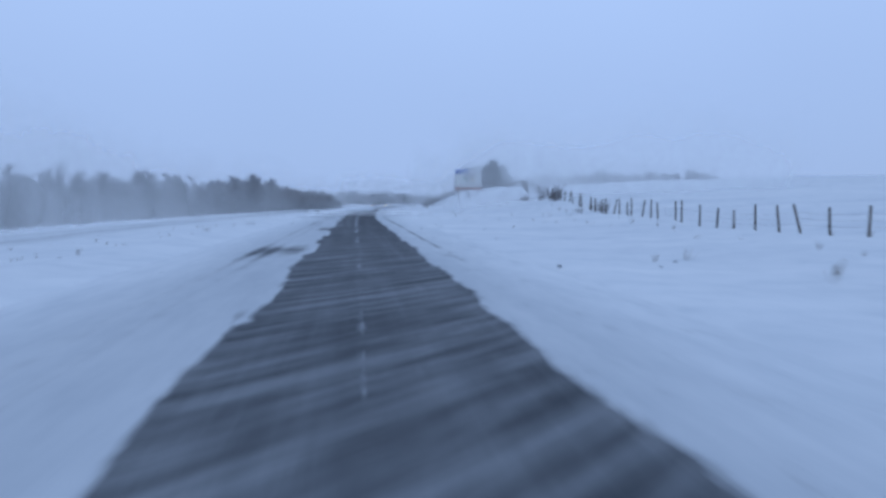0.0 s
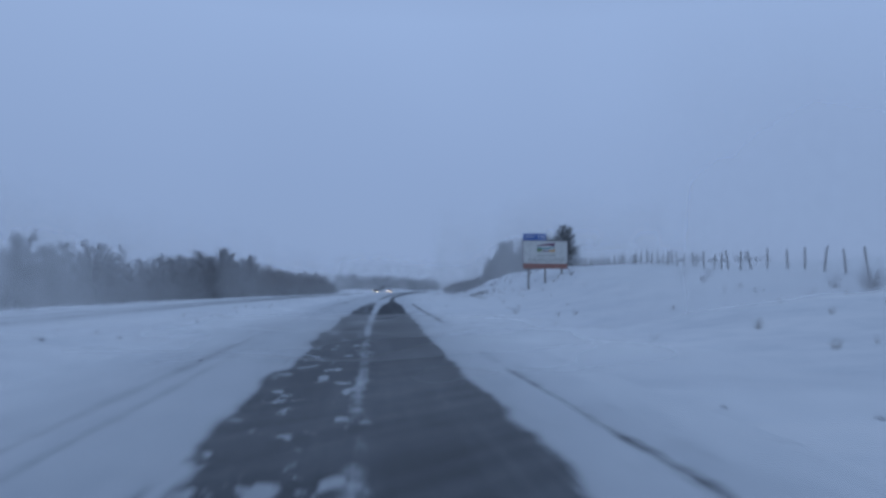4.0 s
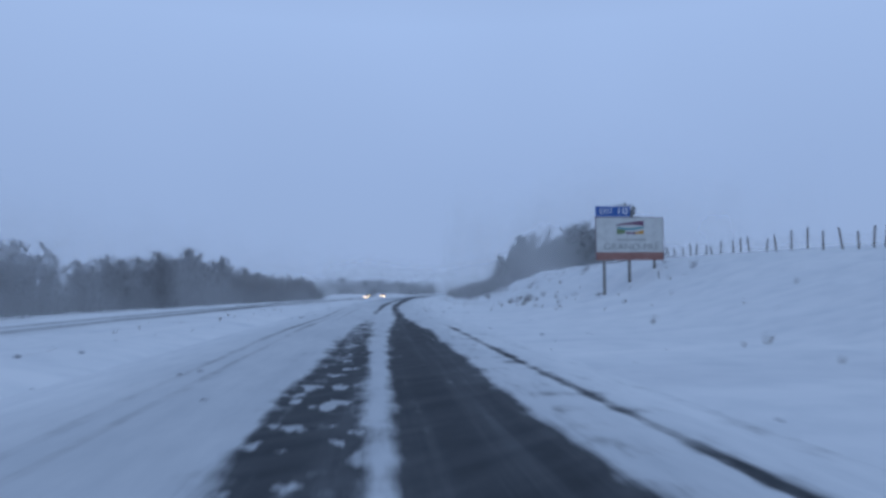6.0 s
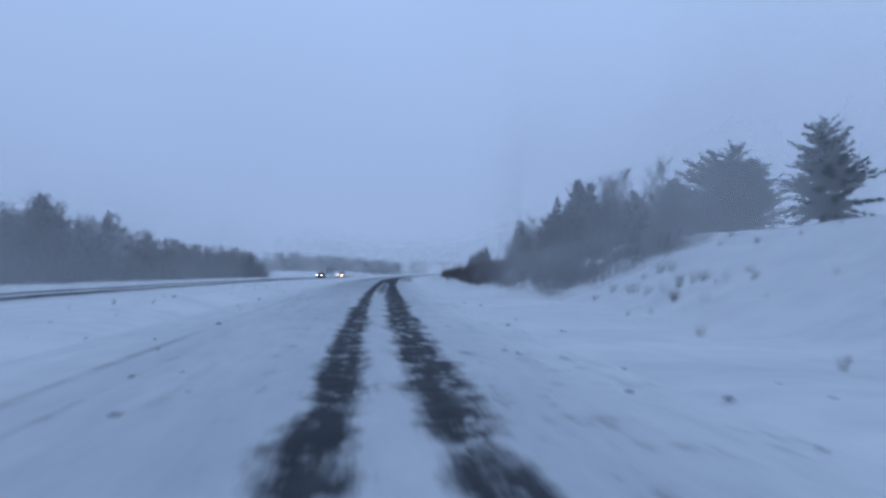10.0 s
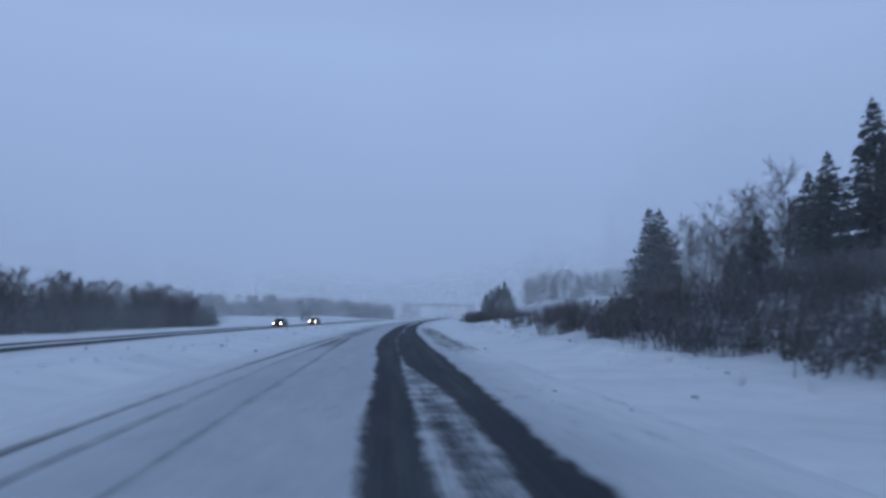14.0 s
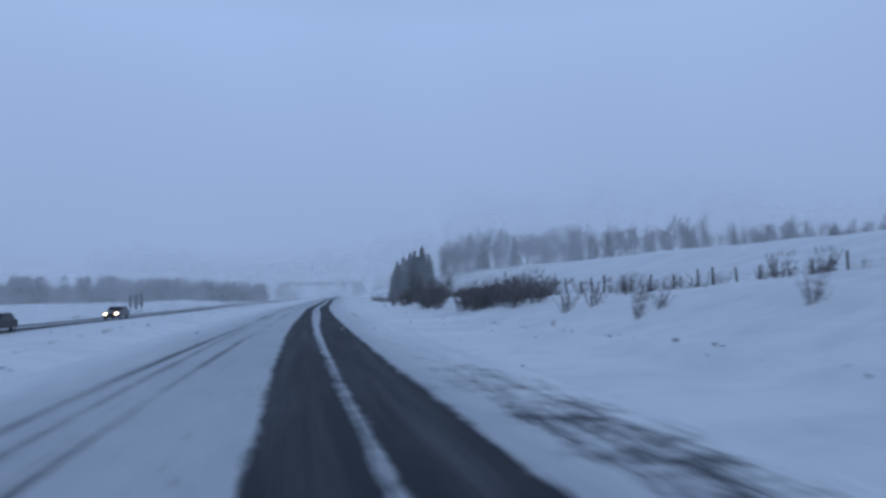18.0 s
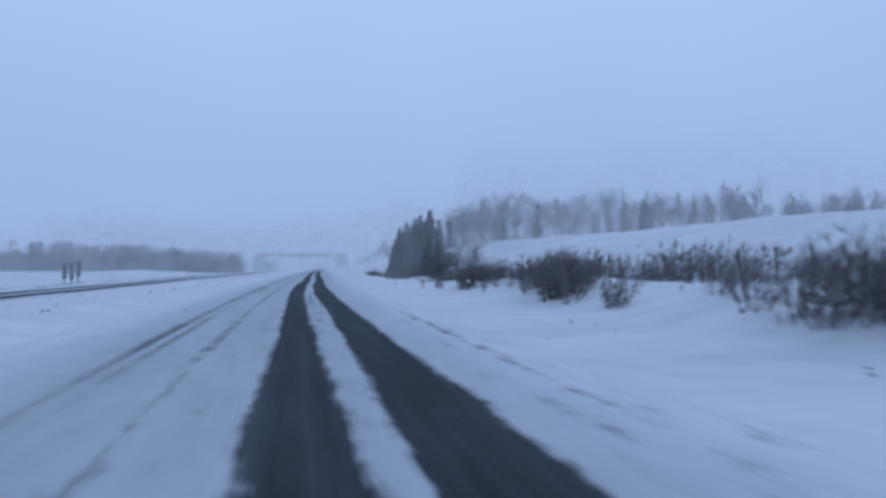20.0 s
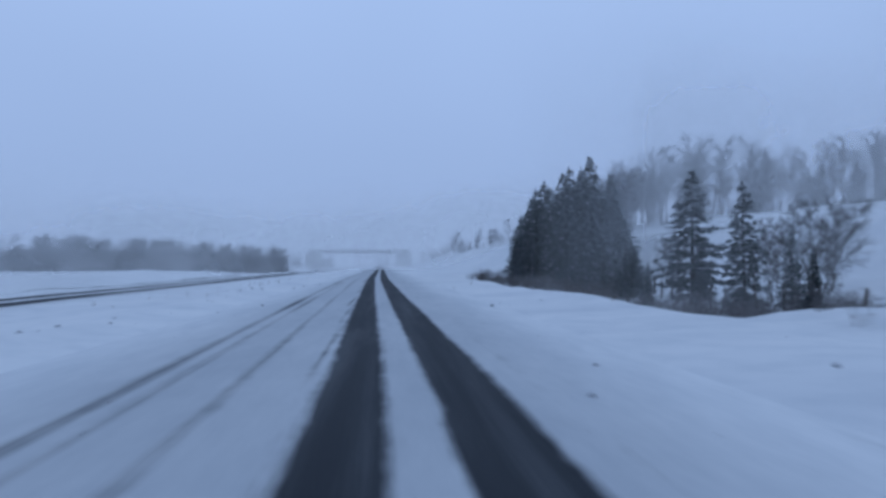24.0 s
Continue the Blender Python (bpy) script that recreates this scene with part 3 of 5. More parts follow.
def build_road():
    s = np.concatenate([np.arange(-30, 480, 0.4), np.arange(480, 700, 1.0), np.geomspace(701, 2500, 60)])
    lat = np.concatenate([np.arange(-5.9, -2.6, 0.12), np.arange(-2.6, 4.85, 0.11)])
    gs, gl = np.meshgrid(s, lat, indexing="ij")
    cover = snow_cover(gs, gl)
    z = 0.012 + 0.03 * cover
    z -= smooth_step(gl, 3.3, 4.85) * 0.085 + smooth_step(-gl, 4.5, 5.9) * 0.085
    x, y = road_xy(gs, gl)
    me = big_mesh("road", np.stack([x, y, z], -1).reshape(-1, 3), grid_faces(len(s), len(lat)), ROAD, True)
    for key, values in (("cover", cover), ("drift", snow_film(gs, gl)), ("chips", snow_chips(gs, gl)), ("crumble", snow_crumble(gs, gl)), ("traffic", band(gl, -4.0, 2.8, 1.3) * np.interp(gs, (0, 130, 150, 200, 235, 330, 350, 4000), (0.7, 0.65, 0.4, 0.5, 1.0, 1.0, 0.85, 0.8)))):
        at = me.attributes.new(key, "FLOAT", "POINT")
        at.data.foreach_set("value", values.astype(np.float32).ravel())
    uv = me.uv_layers.new(name="UVMap")
    idx = np.empty(len(me.loops), np.int32)
    me.loops.foreach_get("vertex_index", idx)
    flat = np.stack([gl.ravel(), gs.ravel()], -1)[idx]
    uv.data.foreach_set("uv", flat.astype(np.float32).ravel())
    return tagged(new("road", me), "dark wet asphalt highway with wheel ruts worn through packed snow", "road", kind="structure")


road = build_road()


def build_far_road():
    s = np.concatenate([np.arange(-200, 700, 1.5), np.geomspace(702, 2500, 40)])
    lat = np.arange(-30.6, -22.3, 0.35)
    gs, gl = np.meshgrid(s, lat, indexing="ij")
    bare = (band(gl, -25.9, -23.2, 0.35) * 0.85 + band(gl, -29.6, -27.0, 0.35) * 0.7) * np.interp(gs, (0, 120, 200, 260), (0.3, 0.35, 0.65, 1))
    cover = 1 - np.clip(bare, 0, 1)
    x, y = road_xy(gs, gl)
    z = ground_z(gs, gl) + 0.06 - 0.1 * smooth_step(np.abs(gl + 26.45), 3.7, 4.15)
    me = big_mesh("road_opposite", np.stack([x, y, z], -1).reshape(-1, 3), grid_faces(len(s), len(lat)), ROAD, True)
    for key, values in (("cover", cover), ("drift", snow_film(gs, gl)), ("chips", snow_chips(gs, gl)), ("crumble", snow_crumble(gs, gl)), ("traffic", band(gl, -4.4, 3.0, 1.0))):
        at = me.attributes.new(key, "FLOAT", "POINT")
        at.data.foreach_set("value", values.astype(np.float32).ravel())
    uv = me.uv_layers.new(name="UVMap")
    idx = np.empty(len(me.loops), np.int32)
    me.loops.foreach_get("vertex_index", idx)
    uv.data.foreach_set("uv", np.stack([gl.ravel(), gs.ravel()], -1)[idx].astype(np.float32).ravel())
    return tagged(new("road_opposite", me), "opposite carriageway, dark asphalt streaked with snow beyond the median", "road", kind="structure")


road_opposite = build_far_road()


def build_ramp():
    """A slip road that leaves the opposite carriageway and drops behind the verge."""
    s = np.arange(430, 575, 1.5)
    u = np.linspace(-2.6, 2.6, 16)
    gs, gu = np.meshgrid(s, u, indexing="ij")
    gl = gu + np.interp(gs, (430, 475, 500, 540, 575), (-39, -34.8, -33.6, -33.6, -34))
    cover = 1 - np.clip(band(gu, -1.5, -0.3, 0.3) * 0.8 + band(gu, 0.4, 1.5, 0.3) * 0.75, 0, 1)
    x, y = road_xy(gs, gl)
    z = ground_z(gs, gl) + 0.08 - 0.16 * smooth_step(np.abs(gu), 2.1, 2.6)
    me = big_mesh("road_ramp", np.stack([x, y, z], -1).reshape(-1, 3), grid_faces(len(s), len(u)), ROAD, True)
    for key, values in (("cover", cover), ("crumble", 0 * cover + 0.5)):
        at = me.attributes.new(key, "FLOAT", "POINT")
        at.data.foreach_set("value", values.astype(np.float32).ravel())
    uv = me.uv_layers.new(name="UVMap")
    idx = np.empty(len(me.loops), np.int32)
    me.loops.foreach_get("vertex_index", idx)
    uv.data.foreach_set("uv", np.stack([gl.ravel(), gs.ravel()], -1)[idx].astype(np.float32).ravel())
    return tagged(new("road_ramp", me), "narrow slip road with dark wheel tracks in the snow", "road", kind="structure")


road_ramp = build_ramp()

# ---- plants ----
RNG = np.random.default_rng(7)


class Geo:
    """Gathers triangles."""

    def __init__(self):
        self.v, self.f = [], []

    def tube(self, a, b, ra, rb, n=3):
        a, b = np.asarray(a, float), np.asarray(b, float)
        d = b - a
        d = d / (np.linalg.norm(d) + 1e-9)
        u = np.cross(d, (0.3, 0.9, 0.2))
        u /= np.linalg.norm(u) + 1e-9
        w = np.cross(d, u)
        o = len(self.v)
        for p, r in ((a, ra), (b, rb)):
            for k in range(n):
                t = 2 * math.pi * k / n
                self.v.append(p + r * (math.cos(t) * u + math.sin(t) * w))
        for k in range(n):
            j = (k + 1) % n
            self.f += [(o + k, o + j, o + n + j), (o + k, o + n + j, o + n + k)]

    def blade(self, a, b, r):
        """A twig as one thin sliver."""
        a, b = np.asarray(a, float), np.asarray(b, float)
        d = b - a
        w = np.cross(d, (0.31 + d[2], 0.87, d[0] - 0.4))
        w *= r / (np.linalg.norm(w) + 1e-9)
        self.tri(a - w, a + w, b)

    def tri(self, a, b, c):
        o = len(self.v)
        self.v += [a, b, c]
        self.f.append((o, o + 1, o + 2))

    def arrays(self):
        return np.array(self.v, float), np.array(self.f, int)

    def mesh(self, name, mat):
        v, f = self.arrays()
        return big_mesh(name, v, f, mat)


def unit(v):
    return v / (np.linalg.norm(v) + 1e-9)


def conifer_geo(rng, height, width, bare, power, dense, ragged=0.3, spray=1.0, lift=0.0):
    """A spruce or pine: a tapered trunk, and whorls of drooping boughs covered in small sprays of needles."""
    trunk, crown = Geo(), Geo()
    lean = rng.normal(0, 0.015, 2)
    steps = 6
    for k in range(steps):
        z0, z1 = height * k / steps, height * (k + 1) / steps
        r0, r1 = 0.016 * height * (1 - k / steps) + 0.015, 0.016 * height * (1 - (k + 1) / steps) + 0.015
        trunk.tube((lean[0] * z0, lean[1] * z0, z0 - 0.3 * (k == 0)), (lean[0] * z1, lean[1] * z1, z1), r0, r1, 7)
    z = bare * height
    phase = rng.random() * 6.28
    while z < height * 0.985:
        f = (z / height - bare) / (1 - bare)
        reach = width * ((1 - f) ** power) * (0.45 + 0.55 * min(1, f * 5 + 0.2))
        count = max(4, int(dense * (6 + 3 * rng.random()) * (0.55 + 0.45 * (1 - f))))
        for j in range(count):
            a = phase + 6.283 * (j + 0.7 * rng.random()) / count
            bulge = 1 + 0.13 * math.sin(2 * a + z * 1.1 + phase) + 0.1 * math.sin(3 * a - z * 0.7)
            long = max(0.12, reach * bulge * (1.05 - ragged * 1.5 * rng.random() ** 1.5))
            rise = 0.30 * f + rng.normal(lift, 0.10 + 0.6 * lift) - 0.10
            out = np.array([math.cos(a), math.sin(a), rise])
            base = np.array([lean[0] * z, lean[1] * z, z + rng.normal(0, 0.10)])
            side = np.array([-math.sin(a), math.cos(a), 0])
            n = max(2, int(long / (0.26 * spray)))
            crown.tube(base, base + out * long * 0.9 - np.array((0, 0, 0.1 * long)), 0.012 + 0.008 * long, 0.006)
            for k in range(n):
                t = (k + 0.6 + rng.normal(0, 0.2)) / n
                if t < 0.10:
                    continue
                p = base + out * long * t - np.array((0, 0, 0.16 * long * t * t - 0.12 * long * max(0, t - 0.75)))
                wide = spray * (0.22 + 0.24 * (1 - t)) * (0.75 + 0.5 * rng.random()) * (0.8 + 0.10 * long) * (0.4 + 0.6 * min(1.0, (1 - f) * 4.5))
                q = p + out * wide * 0.85 + np.array((0, 0, rng.normal(0.02, 0.06)))
                for sgn in (-1, 1):
                    tip = p + side * sgn * wide * (1 + 0.5 * rng.random()) + out * wide * (0.4 + 0.5 * rng.random()) + np.array((0, 0, rng.normal(-0.05, 0.09)))
                    crown.tri(p - out * 0.1, tip, q)
                crown.tri(p - out * 0.05 + side * rng.normal(0, 0.1), q + np.array((0, 0, -wide * (0.45 + 0.5 * rng.random()))) + side * rng.normal(0, 0.12), q + side * rng.normal(0, 0.15))
                if rng.random() < 0.4:
                    crown.tri(p, p + np.array((0, 0, wide * (0.3 + 0.3 * rng.random()))) + out * wide * 0.5, q + side * rng.normal(0, 0.12))
        z += (0.27 - 0.2 * lift + 0.12 * rng.random()) * spray
    top = np.array([lean[0] * height, lean[1] * height, height])
    for k in range(14):
        a = rng.random() * 6.28
        p = top - np.array((0, 0, rng.random() * 0.6))
        crown.tri(p, p + np.array((math.cos(a) * 0.16, math.sin(a) * 0.16, -0.02)), p + np.array((0.02, 0.02, 0.22)))
    return trunk, crown


def bare_tree_geo(rng, height, spread, stems=1, depth=3, twigs=5, fine=True, clear=0.22, thick=1.0):
    """A leafless deciduous tree: a leader that bends a little, rising limbs along it, and twigs that fork on the limbs."""
    trunk, crown = Geo(), Geo()

    def limb(p, d, length, r, level, geo):
        bits = 3 if level < 2 else 2
        for b in range(bits):
            d = unit(d + rng.normal(0, 0.13, 3) + np.array((0, 0, 0.10)))
            q = p + d * length / bits
            r2 = r * 0.74
            (geo.tube(p, q, max(r, 0.012), max(r2, 0.009), 3) if level == 1 and fine else geo.blade(p, q + (q - p) * 0.25, max(r * 1.3, 0.017 * thick)))
            if level < depth:
                for _ in range(twigs if level == 1 else max(2, twigs - 2)):
                    turn = unit(np.cross(d, rng.normal(0, 1, 3)))
                    ang = (0.45 + 0.45 * rng.random()) * spread
                    w = rng.random()
                    limb(p * (1 - w) + q * w, unit(d * math.cos(ang) + turn * math.sin(ang)), length * (0.34 + 0.24 * rng.random()), r2 * 0.55, level + 1, crown)
            p, r = q, r2

    for k in range(stems):
        a = rng.random() * 6.28
        tilt = 0.04 if stems == 1 else 0.25
        p, d = np.array((0.2 * k, 0.1 * k, -0.3)), unit(np.array((math.cos(a) * tilt, math.sin(a) * tilt, 1)))
        r, bits = 0.0125 * height / (1 + 0.25 * (stems - 1)), 8
        for b in range(bits):
            d = unit(d + rng.normal(0, 0.05, 3) + np.array((0, 0, 0.03)))
            q = p + d * height / bits * 0.98
            trunk.tube(p, q, r, r * 0.80, 6 if fine else 3)
            f = (b + 1) / bits
            if f > clear:
                for _ in range(int(1 + 2.2 * rng.random() + (f > 0.6))):
                    turn = unit(np.cross(d, rng.normal(0, 1, 3)))
                    ang = (0.5 + 0.4 * rng.random()) * spread
                    w = rng.random()
                    limb(p * (1 - w) + q * w, unit(d * math.cos(ang) + turn * math.sin(ang)), height * (0.12 + 0.26 * (1 - f) + 0.06 * rng.random()), r * 0.5, 1, crown)
            p, r = q, r * 0.80
    return trunk, crown


def shrub_geo(rng, height, radius, stems):
    g = Geo()
    for _ in range(stems):
        a, r = rng.random() * 6.28, radius * math.sqrt(rng.random()) * 0.45
        p = np.array((math.cos(a) * r, math.sin(a) * r, -0.15))
        d = unit(np.array((math.cos(a) * 0.45 * r / radius * 2 + rng.normal(0, 0.16), math.sin(a) * 0.45 * r / radius * 2 + rng.normal(0, 0.16), 1)))
        h = height * (0.55 + 0.5 * rng.random())
        for k in range(3):
            q = p + unit(d + rng.normal(0, 0.10, 3)) * h / 3
            g.blade(p, q + (q - p) * 0.3, 0.024 - 0.004 * k)
            for _ in range(3):
                g.blade(q, q + unit(d + rng.normal(0, 0.32, 3)) * h * 0.27, 0.015)
            p = q
    return g


def tree_thing(name, trunk_me, crown_me, label, category, group):
    ob = new(name)
    tagged(ob, label, category, group)
    part_mesh("trunk", trunk_me, ob)
    part_mesh("crown", crown_me, ob)
    return ob


def make_conifers(count, seed, h, w, bare, power, dense, ragged, name, label, group, needles=None, lift=0.0):
    rng = np.random.default_rng(seed)
    out = []
    for k in range(count):
        t, c = conifer_geo(rng, h, w * (0.9 + 0.2 * rng.random()), bare, power, dense, ragged, 1.0, lift)
        out.append(tree_thing(name, t.mesh("trunk", BARK), c.mesh("crown", needles or NEEDLES), label, "conifer tree", group))
    return out


PLACED = {}


def put(kinds, s, lat, height, turn=0.0, unit_height=10.0, sink=0.1, wide=1.0):
    """Stands a tree of one of these kinds on the ground; the first of each kind is used itself, then copies."""
    k = int(RNG.integers(len(kinds)))
    src = kinds[k]
    m = place(s, lat, -sink, turn + float(RNG.random() * 360))
    f = height / unit_height
    if not PLACED.get(src.name):
        PLACED[src.name] = True
        ob = src
        ob.matrix_basis = m
    else:
        ob = copy_thing(src, m)
    ob.scale = (f * wide, f * wide, f)
    return ob


SPRUCES = make_conifers(4, 11, 10.0, 2.7, 0.05, 0.8, 1.7, 0.2, "spruce_tree", "dark green spruce dusted with snow on the snowy bank", "spruces beside the highway")
LADEN = make_conifers(4, 19, 10.0, 2.9, 0.05, 0.8, 1.6, 0.2, "spruce_tree", "dark green spruce with snow lying on its boughs", "spruces beside the highway", SNOWY_HAZED_NEEDLES)
PINES = make_conifers(4, 23, 8.0, 3.5, 0.08, 0.5, 1.35, 0.24, "pine_tree", "dark broad pine on top of the bank, needles paled for haze", "pines along the bank", PINE_NEEDLES, 0.32)
OPEN = make_conifers(1, 29, 10.0, 2.7, 0.16, 0.75, 1.15, 0.38, "spruce_tree", "dark spruce with a bare lower trunk beside the fence", "spruces beside the highway")
SLIM = make_conifers(2, 31, 8.0, 1.6, 0.06, 0.8, 1.3, 0.3, "young_spruce_tree", "slim dark young spruce with snow on its boughs", "spruces beside the highway")


def make_bare(count, seed, h, spread, stems, name, label, group, clear=0.22, bark=None, twig=None):
    rng = np.random.default_rng(seed)
    out = []
    for k in range(count):
        t, c = bare_tree_geo(rng, h, spread, stems, 3, 4 if stems == 1 else 3, True, clear, 1.0 if stems == 1 else 0.7)
        out.append(tree_thing(name, t.mesh("trunk", bark or BARK), c.mesh("crown", twig or TWIGS), label, "bare tree", group))
    return out


BARES = make_bare(3, 41, 10.0, 0.95, 1, "bare_tree", "leafless grey deciduous tree standing in snow", "bare trees on the bank")
# Bark, twigs and needles on the hill carry haze in their colour.
HILLTREES = make_bare(5, 43, 10.0, 0.9, 1, "hill_tree", "tall leafless tree on the hill, coloured pale for haze", "bare trees on the hill", 0.36, HAZED_BARK, DEEP_HAZE_TWIGS)
HILLFIRS = make_conifers(2, 13, 10.0, 2.7, 0.05, 0.85, 0.8, 0.22, "hill_spruce_tree", "spruce coloured pale for haze among the bare trees on the hill", "spruces on the hill", HAZED_NEEDLES)
BUSHY = make_bare(2, 47, 6.0, 1.1, 3, "bare_bush_tree", "leafless many-stemmed small tree standing in snow", "bare trees on the bank")

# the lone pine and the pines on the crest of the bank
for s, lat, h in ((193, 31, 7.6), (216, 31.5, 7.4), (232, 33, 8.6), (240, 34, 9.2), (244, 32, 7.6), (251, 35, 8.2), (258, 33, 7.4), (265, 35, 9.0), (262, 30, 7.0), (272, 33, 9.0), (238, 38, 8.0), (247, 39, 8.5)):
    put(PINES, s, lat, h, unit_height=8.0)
for s, lat, h in ((268, 28, 9.0), (272.6, 25.6, 10.0), (276, 24.9, 8.0), (274, 27.5, 8.6), (276, 29, 8.5), (281, 27, 8), (270, 33, 10.0)):
    put(SPRUCES, s, lat, h, wide=1.1)
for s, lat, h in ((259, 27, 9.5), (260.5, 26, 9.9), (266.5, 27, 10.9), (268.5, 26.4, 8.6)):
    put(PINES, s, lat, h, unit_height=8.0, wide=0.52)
for s, lat, h in ((303.5, 24.4, 9.2), (302.6, 24.9, 9.0), (307, 26.5, 7.5), (286, 26, 6.0), (293.5, 27.6, 4.8)):
    put(SPRUCES, s, lat, h, wide=1.3)
for s, lat, h in ((252, 28, 9), (249, 27.5, 8.8), (246, 28, 9.4), (243, 29, 9), (255.5, 28.5, 9.2), (240, 29, 8.5), (259, 29, 9.5), (266, 31, 10), (274, 30, 8.5), (279, 31, 8), (276.5, 22.6, 7.2), (284, 30, 7.5), (289, 29, 7), (294, 28, 6.5), (298, 30, 7), (309, 28, 8.5), (311, 30, 7.5), (291, 27.5, 8), (296, 27, 8.4), (300, 28, 8), (288, 27, 8.2), (299, 26.4, 7.4), (293, 30, 8.6), (304, 29, 8.2), (254, 26, 7), (269, 25, 6.5), (279, 24, 6), (285, 23, 5.5), (296, 25, 6)):
    put(BARES if h > 7 else BUSHY, s, lat, h, unit_height=10.0 if h > 7 else 6.0)
# the clump beside the road towards the end, with the pair of spruces before it
for s, lat, h in ((485, 23.5, 13.2), (487, 22, 12.6), (485, 20.6, 12.0), (488, 19, 11.5), (483.5, 17.2, 10.6), (487.5, 17.6, 9.6), (490, 16.6, 7), (481, 21.6, 11.4), (478, 22.6, 10),
                  (474, 22.4, 8.8), (470, 21.6, 7.8), (490, 24, 12.4), (493, 21, 11), (479, 19.2, 9.6), (475, 19.4, 7.6), (482, 25, 10.5), (495, 17.6, 8)):
    put(LADEN, s, lat, h, wide=1.12)
for s, lat, h in ((460.5, 17.2, 5.9), (462.4, 19.5, 5.2), (466, 20.2, 6.4), (458.4, 18.6, 3.9), (467.5, 17.4, 4.4)):
    put(LADEN, s, lat, h, wide=1.5)
for s, lat, h in ((445.2, 17.2, 8.2),):
    put(OPEN, s, lat, h, wide=1.25)
for s, lat, h in ((441.4, 18.1, 7.0), (438.6, 18.9, 4.0), (448.4, 15.9, 3.2), (446.6, 15.2, 2.4), (435, 17.6, 3.0), (447.5, 18.6, 3.6), (443, 16.2, 2.2)):
    put(SLIM, s, lat, h, unit_height=8.0)
for s, lat, h in ((439.5, 20.4, 4.6), (441, 22, 5.2), (443, 23.5, 5.0), (444, 21.4, 4.4), (454, 20.5, 4.5)):
    put(BUSHY, s, lat, h, unit_height=6.0)
# the wood on the hill, its edge running away from the road
for k in range(245):
    lat = 34 + 150 * ((k * 0.618) % 1) ** 1.35
    s = 497 + 38 * RNG.random() ** 1.6
    if RNG.random() < 0.1:
        put(HILLFIRS, s, lat, 6.5 + 3.5 * RNG.random())
    elif k >= 190:
        put(HILLTREES, s - 3, lat, 4.6 + 2.6 * RNG.random(), wide=1.6 + 0.5 * RNG.random())
    else:
        put(HILLTREES, s, lat, 7.4 + 4.0 * RNG.random() * (0.75 + 0.25 * math.sin(lat * 0.19)), wide=1.15 + 0.35 * RNG.random())


def spread_copies(source, rng, places, mat, name, label, category):
    """Many plants joined into one thing: places holds rows of x, y, z, turn, scale and width."""
    vs, fs, o = [], [], 0
    for x, y, z, turn, f, wide, *lean in places:
        v, t = source[int(rng.integers(len(source)))]
        c, s = math.cos(turn), math.sin(turn)
        w = np.empty_like(v)
        w[:, 0] = (v[:, 0] * c - v[:, 1] * s) * f * wide + x
        w[:, 1] = (v[:, 0] * s + v[:, 1] * c) * f * wide + y
        w[:, 2] = v[:, 2] * f + z
        if lean:
            w[:, 0] -= lean[0] * v[:, 2] * f
        vs.append(w)
        fs.append(t + o)
        o += len(v)
    me = big_mesh(name, np.concatenate(vs), np.concatenate(fs), mat)
    return tagged(new(name, me), label, category, kind="stuff")


def far_sources(seed, depth):
    rng = np.random.default_rng(seed)
    bare, fir = [], []
    for k in range(4):
        t, c = bare_tree_geo(rng, 10.0, 0.95, 1, depth, 3 if depth > 2 else 4, False, 0.16, 2.0 if depth > 2 else 3.2)
        (va, fa), (vb, fb) = t.arrays(), c.arrays()
        bare.append((np.concatenate([va, vb]), np.concatenate([fa, fb + len(va)])))
    for k in range(3):
        t, c = conifer_geo(rng, 10.0, 2.3, 0.03, 0.8, 0.55, 0.25, 2.7)
        (va, fa), (vb, fb) = t.arrays(), c.arrays()
        fir.append((np.concatenate([va, vb]), np.concatenate([fa, fb + len(va)])))
    return bare, fir


FAR_BARE, FAR_FIR = far_sources(5, 3)
MISTY_BARE = far_sources(6, 2)[0]


def woods(s0, s1, lat0, lat1, count, h0, h1, firs, seed, label, bares=FAR_BARE, even=0.0, misty=False, stand=None, near=False):
    rng = np.random.default_rng(seed)
    rows = {0: [], 1: []}
    for k in range(count):
        s, lat = s0 + (s1 - s0) * rng.random(), lat0 + (lat1 - lat0) * rng.random() ** 1.4
        x, y = road_xy(s, lat)
        swell = 0.85 + (1 - even) * (0.25 * math.sin(s * 0.045 + 1.0) + 0.15 * math.sin(s * 0.13))
        swell *= float(np.interp(lat, (-125, -40), (1, 0.68))) if even else 1
        if stand is not None:
            swell = float(np.interp(s, *stand)) * (0.92 + 0.12 * math.sin(s * 0.17))
        kind = int(rng.random() < firs)
        f = (h0 + (h1 - h0) * rng.random()) * swell * (0.72 if kind else 1.0) / 10.0
        rows[kind].append((float(x), float(y), float(ground_z(s, lat)) - 0.2, rng.random() * 6.28, f, 1.9 if even else 1.35))
    # Farther woods get paler tones, which carry the haze.
    spread_copies(bares, rng, rows[0], DEEP_HAZE_TWIGS if misty else TWIGS if near else HAZED_TWIGS, "bare_woods", label, "woods")
    spread_copies(FAR_FIR, rng, rows[1], DEEP_HAZE_NEEDLES if misty else HAZED_NEEDLES, "conifer_woods", label.replace("leafless", "dark conifer"), "woods")


